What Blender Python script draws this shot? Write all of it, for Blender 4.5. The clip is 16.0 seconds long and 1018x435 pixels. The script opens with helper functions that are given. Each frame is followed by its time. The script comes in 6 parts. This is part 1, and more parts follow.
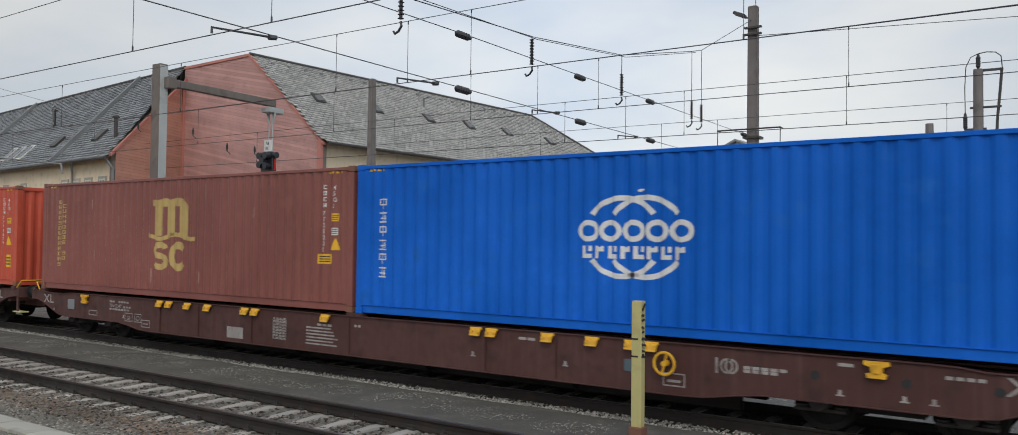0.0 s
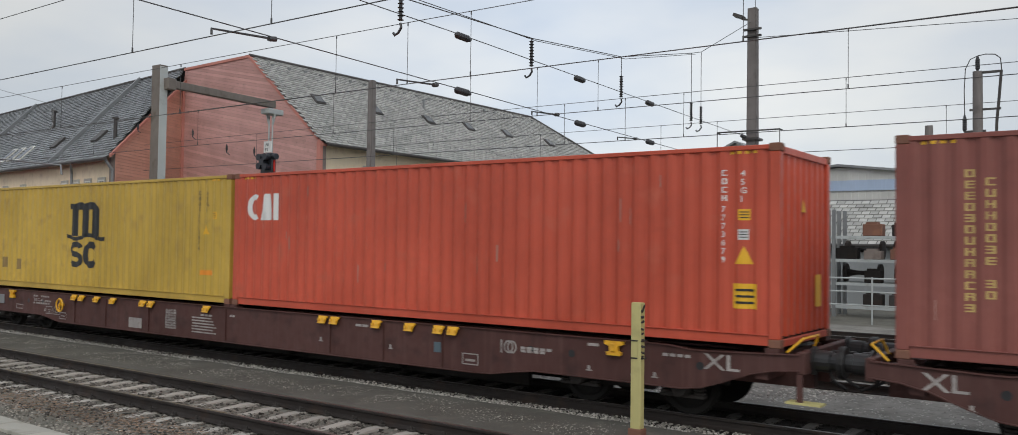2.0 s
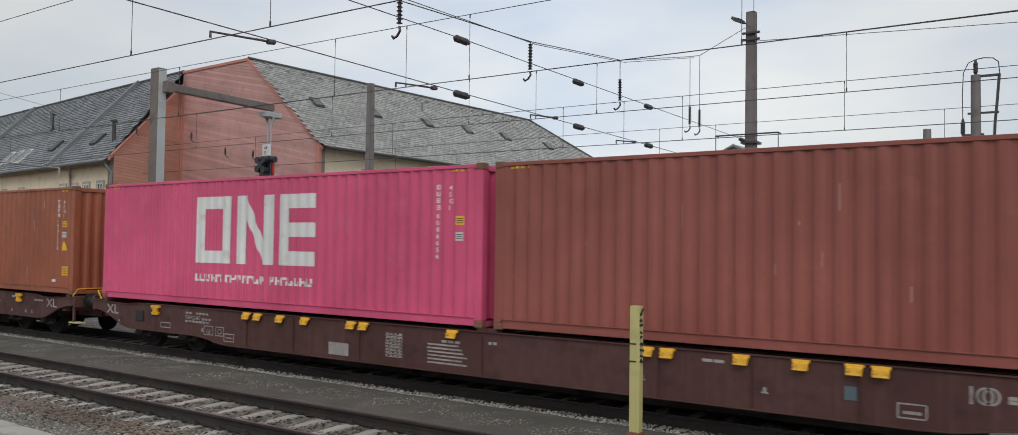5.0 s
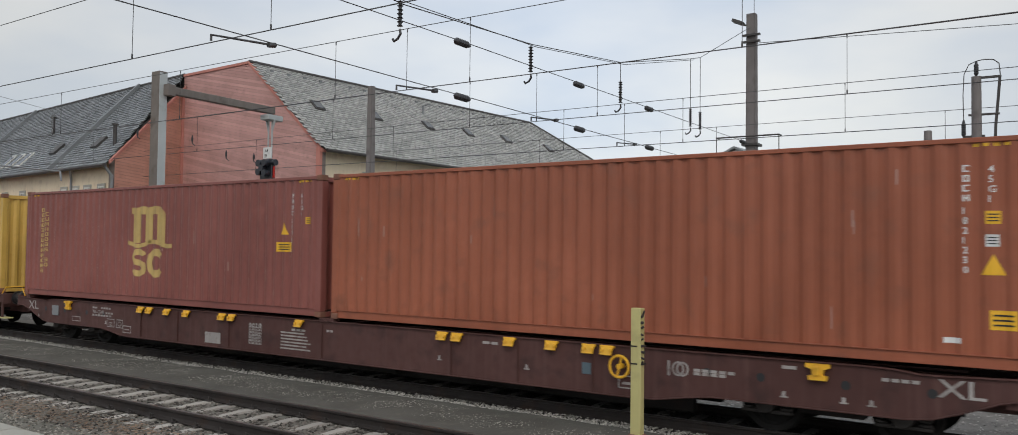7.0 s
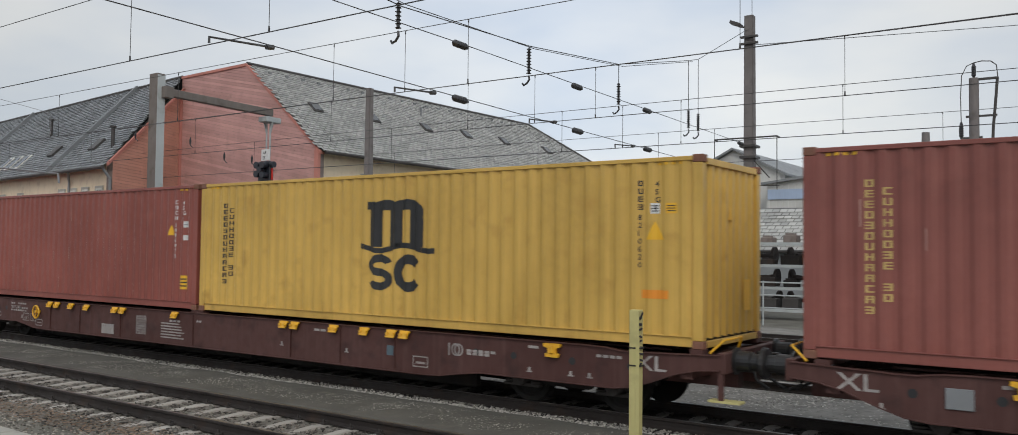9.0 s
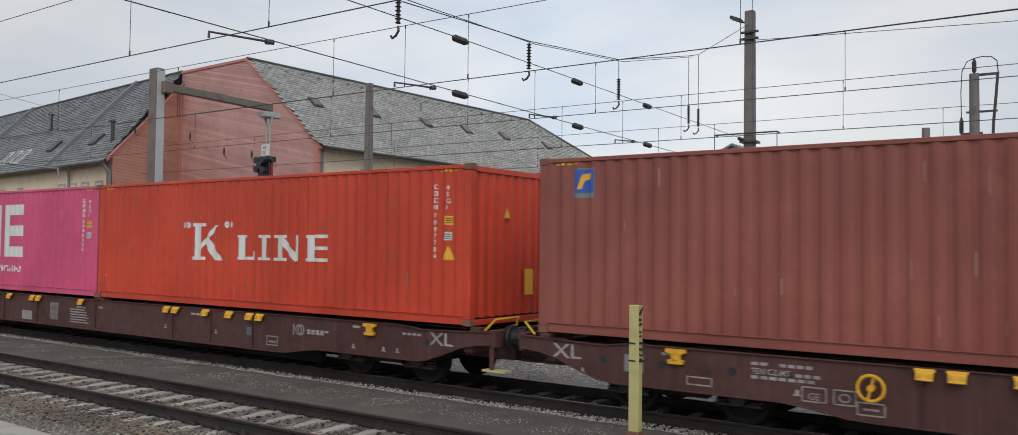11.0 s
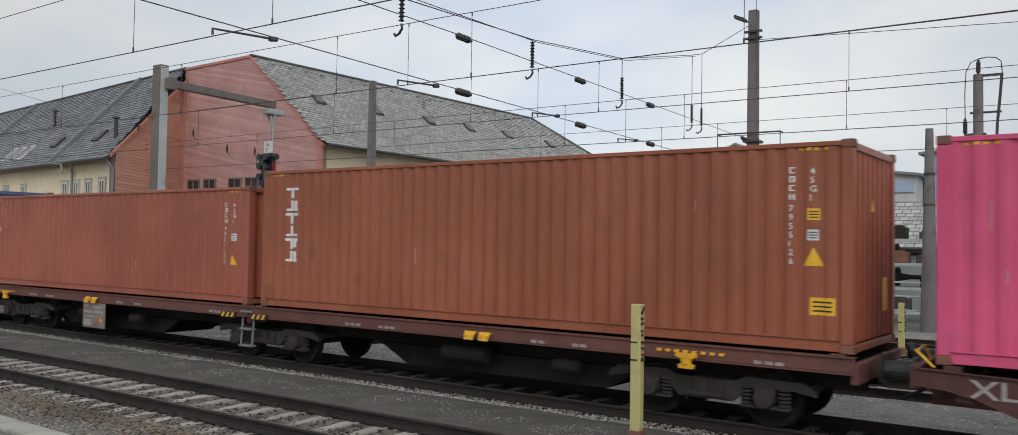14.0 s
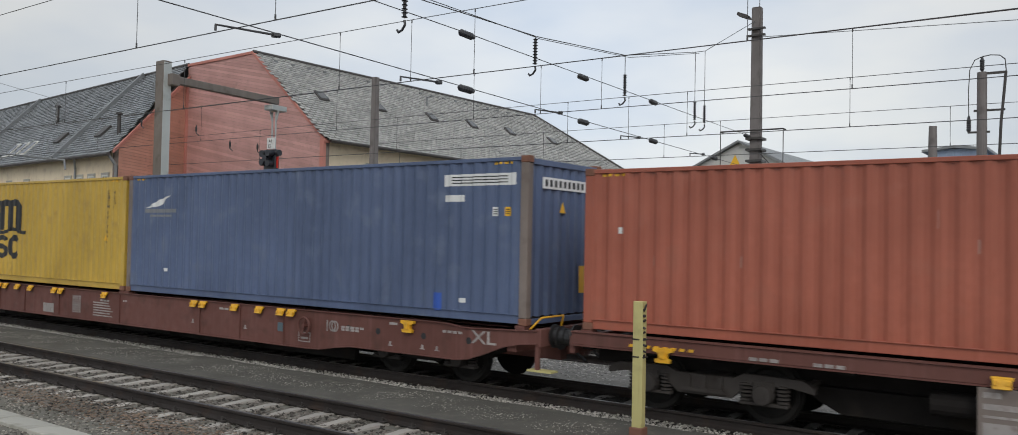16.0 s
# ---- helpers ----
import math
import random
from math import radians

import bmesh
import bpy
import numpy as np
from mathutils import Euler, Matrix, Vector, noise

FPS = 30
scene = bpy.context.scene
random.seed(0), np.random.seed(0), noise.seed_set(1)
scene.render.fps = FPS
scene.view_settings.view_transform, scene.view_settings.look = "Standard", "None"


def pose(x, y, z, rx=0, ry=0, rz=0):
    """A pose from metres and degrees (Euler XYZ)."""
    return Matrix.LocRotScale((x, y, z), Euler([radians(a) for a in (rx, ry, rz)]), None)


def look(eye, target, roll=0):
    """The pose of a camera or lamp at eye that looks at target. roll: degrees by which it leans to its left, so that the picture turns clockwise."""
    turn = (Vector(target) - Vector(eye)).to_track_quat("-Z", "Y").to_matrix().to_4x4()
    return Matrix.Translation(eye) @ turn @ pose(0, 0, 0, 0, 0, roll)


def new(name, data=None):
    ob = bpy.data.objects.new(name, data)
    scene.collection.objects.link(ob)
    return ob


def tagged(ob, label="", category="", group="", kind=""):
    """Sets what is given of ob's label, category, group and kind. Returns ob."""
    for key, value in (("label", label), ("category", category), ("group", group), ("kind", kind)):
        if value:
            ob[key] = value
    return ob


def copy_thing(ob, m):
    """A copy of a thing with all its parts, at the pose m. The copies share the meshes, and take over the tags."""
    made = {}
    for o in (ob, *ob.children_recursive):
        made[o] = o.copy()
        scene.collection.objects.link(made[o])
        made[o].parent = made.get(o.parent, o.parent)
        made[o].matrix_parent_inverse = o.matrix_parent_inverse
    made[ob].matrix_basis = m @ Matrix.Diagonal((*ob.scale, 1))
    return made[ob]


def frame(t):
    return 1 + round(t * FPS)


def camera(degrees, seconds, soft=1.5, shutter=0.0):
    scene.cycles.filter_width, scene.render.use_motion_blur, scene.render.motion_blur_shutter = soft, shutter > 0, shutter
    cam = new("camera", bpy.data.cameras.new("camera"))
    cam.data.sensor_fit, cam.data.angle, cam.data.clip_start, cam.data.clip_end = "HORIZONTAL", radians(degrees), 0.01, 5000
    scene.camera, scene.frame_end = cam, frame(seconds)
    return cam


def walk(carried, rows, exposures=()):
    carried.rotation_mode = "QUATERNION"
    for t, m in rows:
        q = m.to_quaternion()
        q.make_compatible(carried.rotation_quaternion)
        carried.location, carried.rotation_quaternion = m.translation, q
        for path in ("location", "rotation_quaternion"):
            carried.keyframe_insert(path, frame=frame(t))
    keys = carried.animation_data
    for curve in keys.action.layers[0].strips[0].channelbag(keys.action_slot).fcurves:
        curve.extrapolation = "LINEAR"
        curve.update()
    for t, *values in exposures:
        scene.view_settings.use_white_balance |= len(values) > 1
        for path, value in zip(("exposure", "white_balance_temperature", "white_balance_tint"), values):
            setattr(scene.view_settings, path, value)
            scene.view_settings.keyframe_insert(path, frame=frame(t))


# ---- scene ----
# ---------------------------------------------------------------- camera
EYE = (0.0, 0.0, 2.56)
cam = camera(60.36, 16.0, soft=0.85, shutter=0.12)
VIEW = [(0, -35.813, 1.693, 0.711), (0.5, -35.748, 1.693, 0.701), (1, -35.729, 1.758, 0.731), (1.5, -35.767, 1.795, 0.761),
        (2, -35.785, 1.795, 0.771), (2.5, -35.767, 1.804, 0.751), (3, -35.776, 1.813, 0.771), (3.5, -35.785, 1.851, 0.831),
        (4, -35.748, 1.897, 0.841), (6.5, -35.729, 2.138, 0.711), (7, -35.757, 2.166, 0.691), (7.5, -35.729, 2.213, 0.691),
        (8, -35.711, 2.269, 0.681), (8.5, -35.674, 2.296, 0.671), (9, -35.646, 2.287, 0.631), (11.5, -35.655, 1.943, 0.711),
        (12, -35.702, 1.962, 0.731), (12.5, -35.739, 1.981, 0.761), (13, -35.767, 1.999, 0.841), (13.5, -35.767, 1.962, 0.931),
        (14, -35.794, 1.869, 1.001), (14.5, -35.859, 1.767, 1.061), (15, -35.943, 1.73, 1.101), (15.5, -35.971, 1.702, 1.131),
        (16, -35.952, 1.656, 1.161)]


def aim(az, tilt, lean):
    a, p = radians(az), radians(tilt)
    way = Vector((math.sin(a) * math.cos(p), math.cos(a) * math.cos(p), math.sin(p)))
    return look(EYE, Vector(EYE) + way * 10, lean)


walk(cam, [(t, aim(a, p, r)) for t, a, p, r in VIEW], exposures=[(0, 0.42), (16, 0.42)])


TRAIN_Y = 13.38


def shift(t):
    """How far the train has rolled along x after t seconds."""
    return 11.0683 * t + 0.01214 * t * t - 0.0016505 * t ** 3


# ---------------------------------------------------------------- world and light
def make_world():
    w = bpy.data.worlds.new("overcast_sky")
    w.use_nodes = True
    scene.world = w
    nt = w.node_tree
    nd, lk = nt.nodes, nt.links
    nd.clear()
    out = nd.new("ShaderNodeOutputWorld")
    bg = nd.new("ShaderNodeBackground")
    sky = nd.new("ShaderNodeTexSky")
    sky.sky_type = "NISHITA"
    sky.sun_disc = False
    sky.sun_elevation, sky.sun_rotation = radians(39), radians(141)
    sky.dust_density, sky.ozone_density = 3.0, 1.5
    dim = nd.new("ShaderNodeVectorMath")
    dim.operation = "SCALE"
    dim.inputs["Scale"].default_value = 0.10
    lk.new(sky.outputs[0], dim.inputs[0])
    tc = nd.new("ShaderNodeTexCoord")
    mp = nd.new("ShaderNodeMapping")
    mp.inputs["Scale"].default_value = (1.0, 1.0, 2.6)
    lk.new(tc.outputs["Generated"], mp.inputs[0])
    n1 = nd.new("ShaderNodeTexNoise")
    n1.inputs["Scale"].default_value, n1.inputs["Detail"].default_value, n1.inputs["Roughness"].default_value = 2.1, 5.0, 0.5
    lk.new(mp.outputs[0], n1.inputs[0])
    ramp = nd.new("ShaderNodeValToRGB")
    ramp.color_ramp.elements[0].position, ramp.color_ramp.elements[0].color = 0.30, (0.47, 0.55, 0.67, 1)
    ramp.color_ramp.elements[1].position, ramp.color_ramp.elements[1].color = 0.66, (0.80, 0.80, 0.775, 1)
    lk.new(n1.outputs[0], ramp.inputs[0])
    # the cloud is thinnest over the middle of the yard and heavier to both sides
    sep = nd.new("ShaderNodeSeparateXYZ")
    lk.new(tc.outputs["Generated"], sep.inputs[0])
    mr = nd.new("ShaderNodeMapRange")
    mr.inputs["From Min"].default_value, mr.inputs["From Max"].default_value = -1.0, 1.0
    lk.new(sep.outputs[0], mr.inputs[0])
    veil = nd.new("ShaderNodeValToRGB")
    stops = ((0.025, 0.62), (0.15, 0.84), (0.24, 0.93), (0.33, 0.86), (0.46, 0.74), (1.0, 0.80))
    while len(veil.color_ramp.elements) < len(stops):
        veil.color_ramp.elements.new(0.5)
    for el, (p, g) in zip(veil.color_ramp.elements, stops):
        el.position, el.color = p, (g, g, g, 1)
    lk.new(mr.outputs[0], veil.inputs[0])
    sc = nd.new("ShaderNodeVectorMath")
    sc.operation = "SCALE"
    lk.new(ramp.outputs[0], sc.inputs[0])
    lk.new(veil.outputs[0], sc.inputs["Scale"])
    mix = nd.new("ShaderNodeMix")
    mix.data_type = "RGBA"
    mix.inputs["Factor"].default_value = 0.86
    lk.new(dim.outputs[0], mix.inputs["A"])
    lk.new(sc.outputs[0], mix.inputs["B"])
    lk.new(mix.outputs["Result"], bg.inputs[0])
    bg.inputs[1].default_value = 1.0
    lk.new(bg.outputs[0], out.inputs[0])
    lamp = bpy.data.lights.new("sun", "SUN")
    lamp.energy, lamp.angle, lamp.color = 0.68, radians(30), (1.0, 0.96, 0.9)
    sun = new("sun", lamp)
    sun.matrix_world = look((17, -21, 22), (0, 0, 0))


make_world()


# ---------------------------------------------------------------- materials
def mat(name, base, rough=0.6, metal=0.0, vary=0.18, grain=6.0, bump=0.15, bump_scale=40.0, stain=None, stain_amount=0.3,
        streak=0.0, rnd=0.0, spec=0.5, warp=1.0, island=0.0):
    """A painted, stony or metal surface: base colour with broad and fine variation, stains, streaks and fine relief."""
    m = bpy.data.materials.new(name)
    m.use_nodes = True
    nt = m.node_tree
    nd, lk = nt.nodes, nt.links
    bs = nd["Principled BSDF"]
    bs.inputs["Roughness"].default_value, bs.inputs["Metallic"].default_value = rough, metal
    bs.inputs["Specular IOR Level"].default_value = spec
    tc = nd.new("ShaderNodeTexCoord")

    def noise_at(scale, detail=5.0, stretch=(1, 1, 1)):
        mp = nd.new("ShaderNodeMapping")
        mp.inputs["Scale"].default_value = stretch
        lk.new(tc.outputs["Object"], mp.inputs[0])
        n = nd.new("ShaderNodeTexNoise")
        n.inputs["Scale"].default_value, n.inputs["Detail"].default_value = scale, detail
        lk.new(mp.outputs[0], n.inputs[0])
        return n.outputs[0]

    def mixed(fac, a, b, mode="MIX"):
        x = nd.new("ShaderNodeMix")
        x.data_type, x.blend_type = "RGBA", mode
        for key, v in (("Factor", fac), ("A", a), ("B", b)):
            if hasattr(v, "links"):
                lk.new(v, x.inputs[key])
            else:
                x.inputs[key].default_value = v
        return x.outputs["Result"]

    def ranged(v, lo, hi, a, b):
        r = nd.new("ShaderNodeMapRange")
        for k, val in (("From Min", lo), ("From Max", hi), ("To Min", a), ("To Max", b)):
            r.inputs[k].default_value = val
        lk.new(v, r.inputs[0])
        return r.outputs[0]

    c = (*base, 1)
    dark = tuple(x * (1 - vary) for x in base) + (1,)
    light = tuple(min(1, x * (1 + vary) + 0.01) for x in base) + (1,)
    col = mixed(ranged(noise_at(0.55 * warp), 0.35, 0.65, 0, 1), dark, light)
    col = mixed(ranged(noise_at(grain * warp), 0.3, 0.7, 0, 0.55), col, c)
    if streak:
        s = ranged(noise_at(1.0, 4.0, (9.0, 9.0, 0.45)), 0.52, 0.75, 0, streak)
        col = mixed(s, col, tuple(min(1, x * 1.35 + 0.03) for x in base) + (1,))
        s2 = ranged(noise_at(1.3, 4.0, (7.0, 7.0, 0.3)), 0.55, 0.8, 0, streak)
        col = mixed(s2, col, tuple(x * 0.55 for x in base) + (1,))
    if stain:
        s = ranged(noise_at(2.3 * warp, 8.0), 0.60 - stain_amount * 0.15, 0.74, 0, 0.85)
        col = mixed(s, col, (*stain, 1))
    if rnd:
        oi = nd.new("ShaderNodeObjectInfo")
        col = mixed(1.0, col, ranged_col(nd, lk, oi.outputs["Random"], 1 - rnd, 1 + rnd), "MULTIPLY")
    if island:
        gi = nd.new("ShaderNodeNewGeometry")
        col = mixed(1.0, col, ranged_col(nd, lk, gi.outputs["Random Per Island"], 1 - island, 1 + island), "MULTIPLY")
    lk.new(col, bs.inputs["Base Color"])
    rr = ranged(noise_at(grain * 0.7), 0.3, 0.7, max(0.05, rough - 0.12), min(1, rough + 0.12))
    lk.new(rr, bs.inputs["Roughness"])
    if bump:
        b = nd.new("ShaderNodeBump")
        b.inputs["Strength"].default_value, b.inputs["Distance"].default_value = bump, 0.01
        lk.new(noise_at(bump_scale, 6.0), b.inputs["Height"])
        lk.new(b.outputs[0], bs.inputs["Normal"])
    return m


def ranged_col(nd, lk, v, lo, hi):
    r = nd.new("ShaderNodeMapRange")
    r.inputs["To Min"].default_value, r.inputs["To Max"].default_value = lo, hi
    lk.new(v, r.inputs[0])
    return r.outputs[0]


RUST = (0.16, 0.06, 0.03)
M = dict(
    maroon=mat("maroon_container_paint", (0.240, 0.077, 0.062), 0.40, stain=(0.265, 0.090, 0.072), stain_amount=0.18, streak=0.22, spec=0.42, grain=9),
    rustred=mat("rust_red_container_paint", (0.265, 0.075, 0.057), 0.40, stain=(0.285, 0.090, 0.068), stain_amount=0.15, streak=0.18, spec=0.42, grain=9),
    orange_brown=mat("orange_brown_container_paint", (0.31, 0.092, 0.046), 0.40, stain=(0.23, 0.08, 0.045), stain_amount=0.2, streak=0.2, spec=0.42, grain=9),
    salmon=mat("salmon_container_paint", (0.34, 0.098, 0.060), 0.40, stain=(0.36, 0.120, 0.078), stain_amount=0.25, streak=0.3, spec=0.42, grain=9),
    cai_red=mat("orange_red_container_paint", (0.52, 0.082, 0.042), 0.40, stain=(0.50, 0.105, 0.060), stain_amount=0.1, streak=0.12, spec=0.42, grain=9),
    k_red=mat("bright_red_container_paint", (0.56, 0.052, 0.020), 0.40, stain=(0.42, 0.06, 0.03), stain_amount=0.12, streak=0.2, spec=0.42, grain=9),
    blue=mat("bright_blue_container_paint", (0.0, 0.118, 0.57), 0.5, stain=(0.01, 0.13, 0.52), stain_amount=0.04, streak=0.06, spec=0.18, grain=9),
    navy=mat("faded_blue_container_paint", (0.085, 0.120, 0.215), 0.45, stain=(0.13, 0.165, 0.25), stain_amount=0.25, streak=0.3, spec=0.42, grain=9),
    yellow=mat("mustard_yellow_container_paint", (0.52, 0.345, 0.057), 0.40, stain=(0.38, 0.25, 0.06), stain_amount=0.15, streak=0.2, spec=0.42, grain=9),
    yellow2=mat("warm_yellow_container_paint", (0.60, 0.38, 0.085), 0.40, stain=(0.47, 0.28, 0.06), stain_amount=0.2, streak=0.25, spec=0.42, grain=9),
    magenta=mat("magenta_container_paint", (0.64, 0.085, 0.195), 0.40, stain=(0.60, 0.105, 0.215), stain_amount=0.12, streak=0.15, spec=0.42, grain=9),
    white=mat("white_lettering", (0.72, 0.73, 0.72), 0.6, vary=0.12, bump=0, stain=(0.5, 0.5, 0.48), stain_amount=0.2),
    gold=mat("gold_lettering", (0.52, 0.37, 0.13), 0.6, vary=0.15, bump=0, stain=(0.35, 0.22, 0.09), stain_amount=0.4),
    black=mat("black_lettering", (0.018, 0.019, 0.021), 0.5, vary=0.3, bump=0),
    label=mat("yellow_warning_label", (0.80, 0.45, 0.02), 0.5, vary=0.1, bump=0),
    orange_label=mat("orange_label", (0.8, 0.28, 0.02), 0.5, vary=0.1, bump=0),
    blue_label=mat("blue_label", (0.03, 0.1, 0.45), 0.5, vary=0.1, bump=0),
    gum=mat("rusted_corner_steel", (0.19, 0.085, 0.055), 0.75, stain=(0.3, 0.14, 0.08), stain_amount=0.5, bump=0.4),
    wagon=mat("brown_wagon_paint", (0.082, 0.035, 0.030), 0.65, stain=(0.046, 0.024, 0.022), stain_amount=0.45, streak=0.35, spec=0.3),
    wagon2=mat("red_brown_wagon_paint", (0.14, 0.058, 0.047), 0.65, stain=(0.09, 0.045, 0.036), stain_amount=0.45, streak=0.35, spec=0.3),
    bogie=mat("grimy_bogie_steel", (0.016, 0.014, 0.013), 0.85, stain=(0.03, 0.024, 0.019), stain_amount=0.4, bump=0.4, spec=0.12),
    tyre=mat("wheel_steel", (0.013, 0.012, 0.011), 0.8, stain=(0.026, 0.02, 0.016), stain_amount=0.4, spec=0.12),
    buffer=mat("black_buffer_steel", (0.022, 0.022, 0.023), 0.45, metal=0.2, vary=0.3),
    yellowp=mat("yellow_fitting_paint", (0.78, 0.42, 0.02), 0.5, vary=0.12, stain=(0.4, 0.2, 0.03), stain_amount=0.35),
    plate=mat("grey_plate", (0.20, 0.21, 0.22), 0.5, vary=0.12),
    cyan=mat("dull_blue_plate", (0.085, 0.125, 0.15), 0.5, vary=0.15),
    mark=mat("faded_white_marking", (0.34, 0.315, 0.30), 0.7, vary=0.25, bump=0, stain=(0.16, 0.11, 0.10), stain_amount=0.6, warp=3.0),
    railside=mat("rusty_rail_side", (0.024, 0.019, 0.017), 0.75, stain=(0.045, 0.028, 0.02), stain_amount=0.4, bump=0.3, spec=0.3),
    railtop=mat("dull_rail_head", (0.16, 0.15, 0.145), 0.4, metal=0.8, vary=0.2, bump=0.05),
    sleeper=mat("weathered_concrete_sleeper", (0.38, 0.355, 0.32), 0.9, vary=0.16, stain=(0.19, 0.165, 0.14), stain_amount=0.45, rnd=0.14, bump=0.5),
    clip=mat("rusty_rail_clip", (0.03, 0.025, 0.022), 0.8, vary=0.3),
    tar=mat("dark_cinder_path", (0.102, 0.098, 0.086), 0.95, vary=0.14, grain=45, stain=(0.15, 0.142, 0.12), stain_amount=0.3, bump=1.0, bump_scale=70, spec=0.2, warp=2.0),
    ballast=mat("grey_ballast_stone", (0.125, 0.112, 0.098), 0.9, vary=0.25, island=0.85, bump=0.3, spec=0.25),
    ballast_light=mat("pale_ballast_stone", (0.38, 0.365, 0.335), 0.9, vary=0.2, island=0.5, bump=0.3, spec=0.3),
    ground=mat("green_grey_gravel", (0.165, 0.158, 0.135), 0.95, vary=0.2, grain=40, stain=(0.12, 0.12, 0.095), stain_amount=0.4, bump=1.0, bump_scale=60, spec=0.2, warp=1.6),
    litter=mat("dry_brown_litter", (0.22, 0.150, 0.105), 0.95, vary=0.3, island=0.4, bump=0.2, spec=0.2),
    slab=mat("worn_concrete_slab", (0.40, 0.39, 0.345), 0.9, vary=0.15, stain=(0.20, 0.20, 0.16), stain_amount=0.5, rnd=0.10, bump=0.4),
    concrete=mat("grey_concrete_mast", (0.17, 0.155, 0.15), 0.85, vary=0.18, stain=(0.10, 0.09, 0.085), stain_amount=0.4, streak=0.25),
    steelmast=mat("brown_grey_steel_mast", (0.155, 0.135, 0.12), 0.7, vary=0.18, stain=(0.09, 0.07, 0.055), stain_amount=0.4, streak=0.3),
    # pale steel; on the signal mast it colours the lit face
    palemast=mat("pale_galvanised_and_lit_face", (0.42, 0.45, 0.45), 0.6, vary=0.12, stain=(0.25, 0.25, 0.24), stain_amount=0.3),
    wire=mat("dark_wire", (0.06, 0.06, 0.062), 0.6, vary=0.1, bump=0),
    insulator=mat("dark_insulator", (0.030, 0.030, 0.033), 0.4, vary=0.2, bump=0),
    pink=mat("weathered_red_board", (0.50, 0.290, 0.265), 0.85, vary=0.12, stain=(0.40, 0.245, 0.225), stain_amount=0.4, streak=0.10, rnd=0.12, spec=0.2),
    orangeboard=mat("orange_red_board", (0.60, 0.325, 0.245), 0.85, vary=0.10, stain=(0.50, 0.27, 0.21), stain_amount=0.3, rnd=0.09, spec=0.2),
    slate=mat("grey_roof_slate", (0.41, 0.41, 0.39), 0.5, vary=0.10, stain=(0.32, 0.32, 0.30), stain_amount=0.4, island=0.22, bump=0.4),
    slate2=mat("dark_grey_roof_slate", (0.225, 0.24, 0.25), 0.55, vary=0.15, stain=(0.16, 0.17, 0.17), stain_amount=0.5, island=0.26, bump=0.4),
    render_wall=mat("cream_rendered_wall", (0.80, 0.68, 0.50), 0.9, vary=0.06, stain=(0.64, 0.53, 0.39), stain_amount=0.4, streak=0.10),
    trim=mat("red_verge_board", (0.50, 0.215, 0.175), 0.75, vary=0.12, spec=0.2),
    gutter=mat("zinc_gutter", (0.22, 0.23, 0.235), 0.5, metal=0.3, vary=0.15),
    gutter_dark=mat("dark_gutter", (0.05, 0.045, 0.042), 0.5, vary=0.15),
    frame_white=mat("white_window_frame", (0.66, 0.65, 0.60), 0.5, vary=0.08),
    post=mat("faded_yellow_post_paint", (0.52, 0.47, 0.20), 0.7, vary=0.16, grain=14, stain=(0.30, 0.25, 0.12), stain_amount=0.4, streak=0.3),
    bluewall=mat("pale_blue_cladding", (0.36, 0.45, 0.60), 0.6, vary=0.08, streak=0.15),
    whitewall=mat("off_white_cladding", (0.55, 0.55, 0.53), 0.7, vary=0.10, streak=0.15),
    greyhall=mat("grey_hall_cladding", (0.26, 0.28, 0.29), 0.7, vary=0.10, streak=0.15),
    signal=mat("signal_black", (0.022, 0.026, 0.035), 0.5, vary=0.2),
    red=mat("signal_red_paint", (0.6, 0.03, 0.02), 0.5, vary=0.1),
    # ballast under the train: the shade there is put into its colour
    ballast_shaded=mat("shade_dark_ballast", (0.026, 0.024, 0.022), 0.9, vary=0.25, island=0.5, bump=0.3, spec=0.15),
    pale=mat("pale_fine_gravel", (0.235, 0.225, 0.205), 0.95, vary=0.25, grain=40, stain=(0.15, 0.143, 0.128), stain_amount=0.5, bump=1.0, bump_scale=50, spec=0.2, warp=3.0),
    board_grey=mat("grimy_board_paint", (0.20, 0.165, 0.145), 0.7, vary=0.2, stain=(0.12, 0.09, 0.08), stain_amount=0.5),
    # sleepers of the train's track, darkened to carry the wagons' shade
    sleeper_shaded=mat("shade_dark_sleeper", (0.13, 0.12, 0.11), 0.9, vary=0.3, stain=(0.05, 0.045, 0.04), stain_amount=0.5, rnd=0.15, bump=0.5),
    grit=mat("small_grey_grit", (0.24, 0.232, 0.205), 0.9, vary=0.2, island=0.75, bump=0.2, spec=0.25),
    patch=mat("brown_worn_label_ground", (0.235, 0.155, 0.055), 0.7, vary=0.25, bump=0),
    gravel=mat("mixed_gravel_stone", (0.23, 0.215, 0.185), 0.9, vary=0.2, island=0.8, bump=0.2, spec=0.25),
    scuff=mat("pale_scuffed_paint", (0.42, 0.25, 0.21), 0.7, vary=0.2, bump=0),
    axlebox=mat("grey_axle_box_steel", (0.040, 0.035, 0.032), 0.8, stain=(0.024, 0.019, 0.015), stain_amount=0.4, bump=0.3, spec=0.2),
    hill=mat("far_ground", (0.10, 0.11, 0.09), 0.95, vary=0.3, warp=0.05),
)


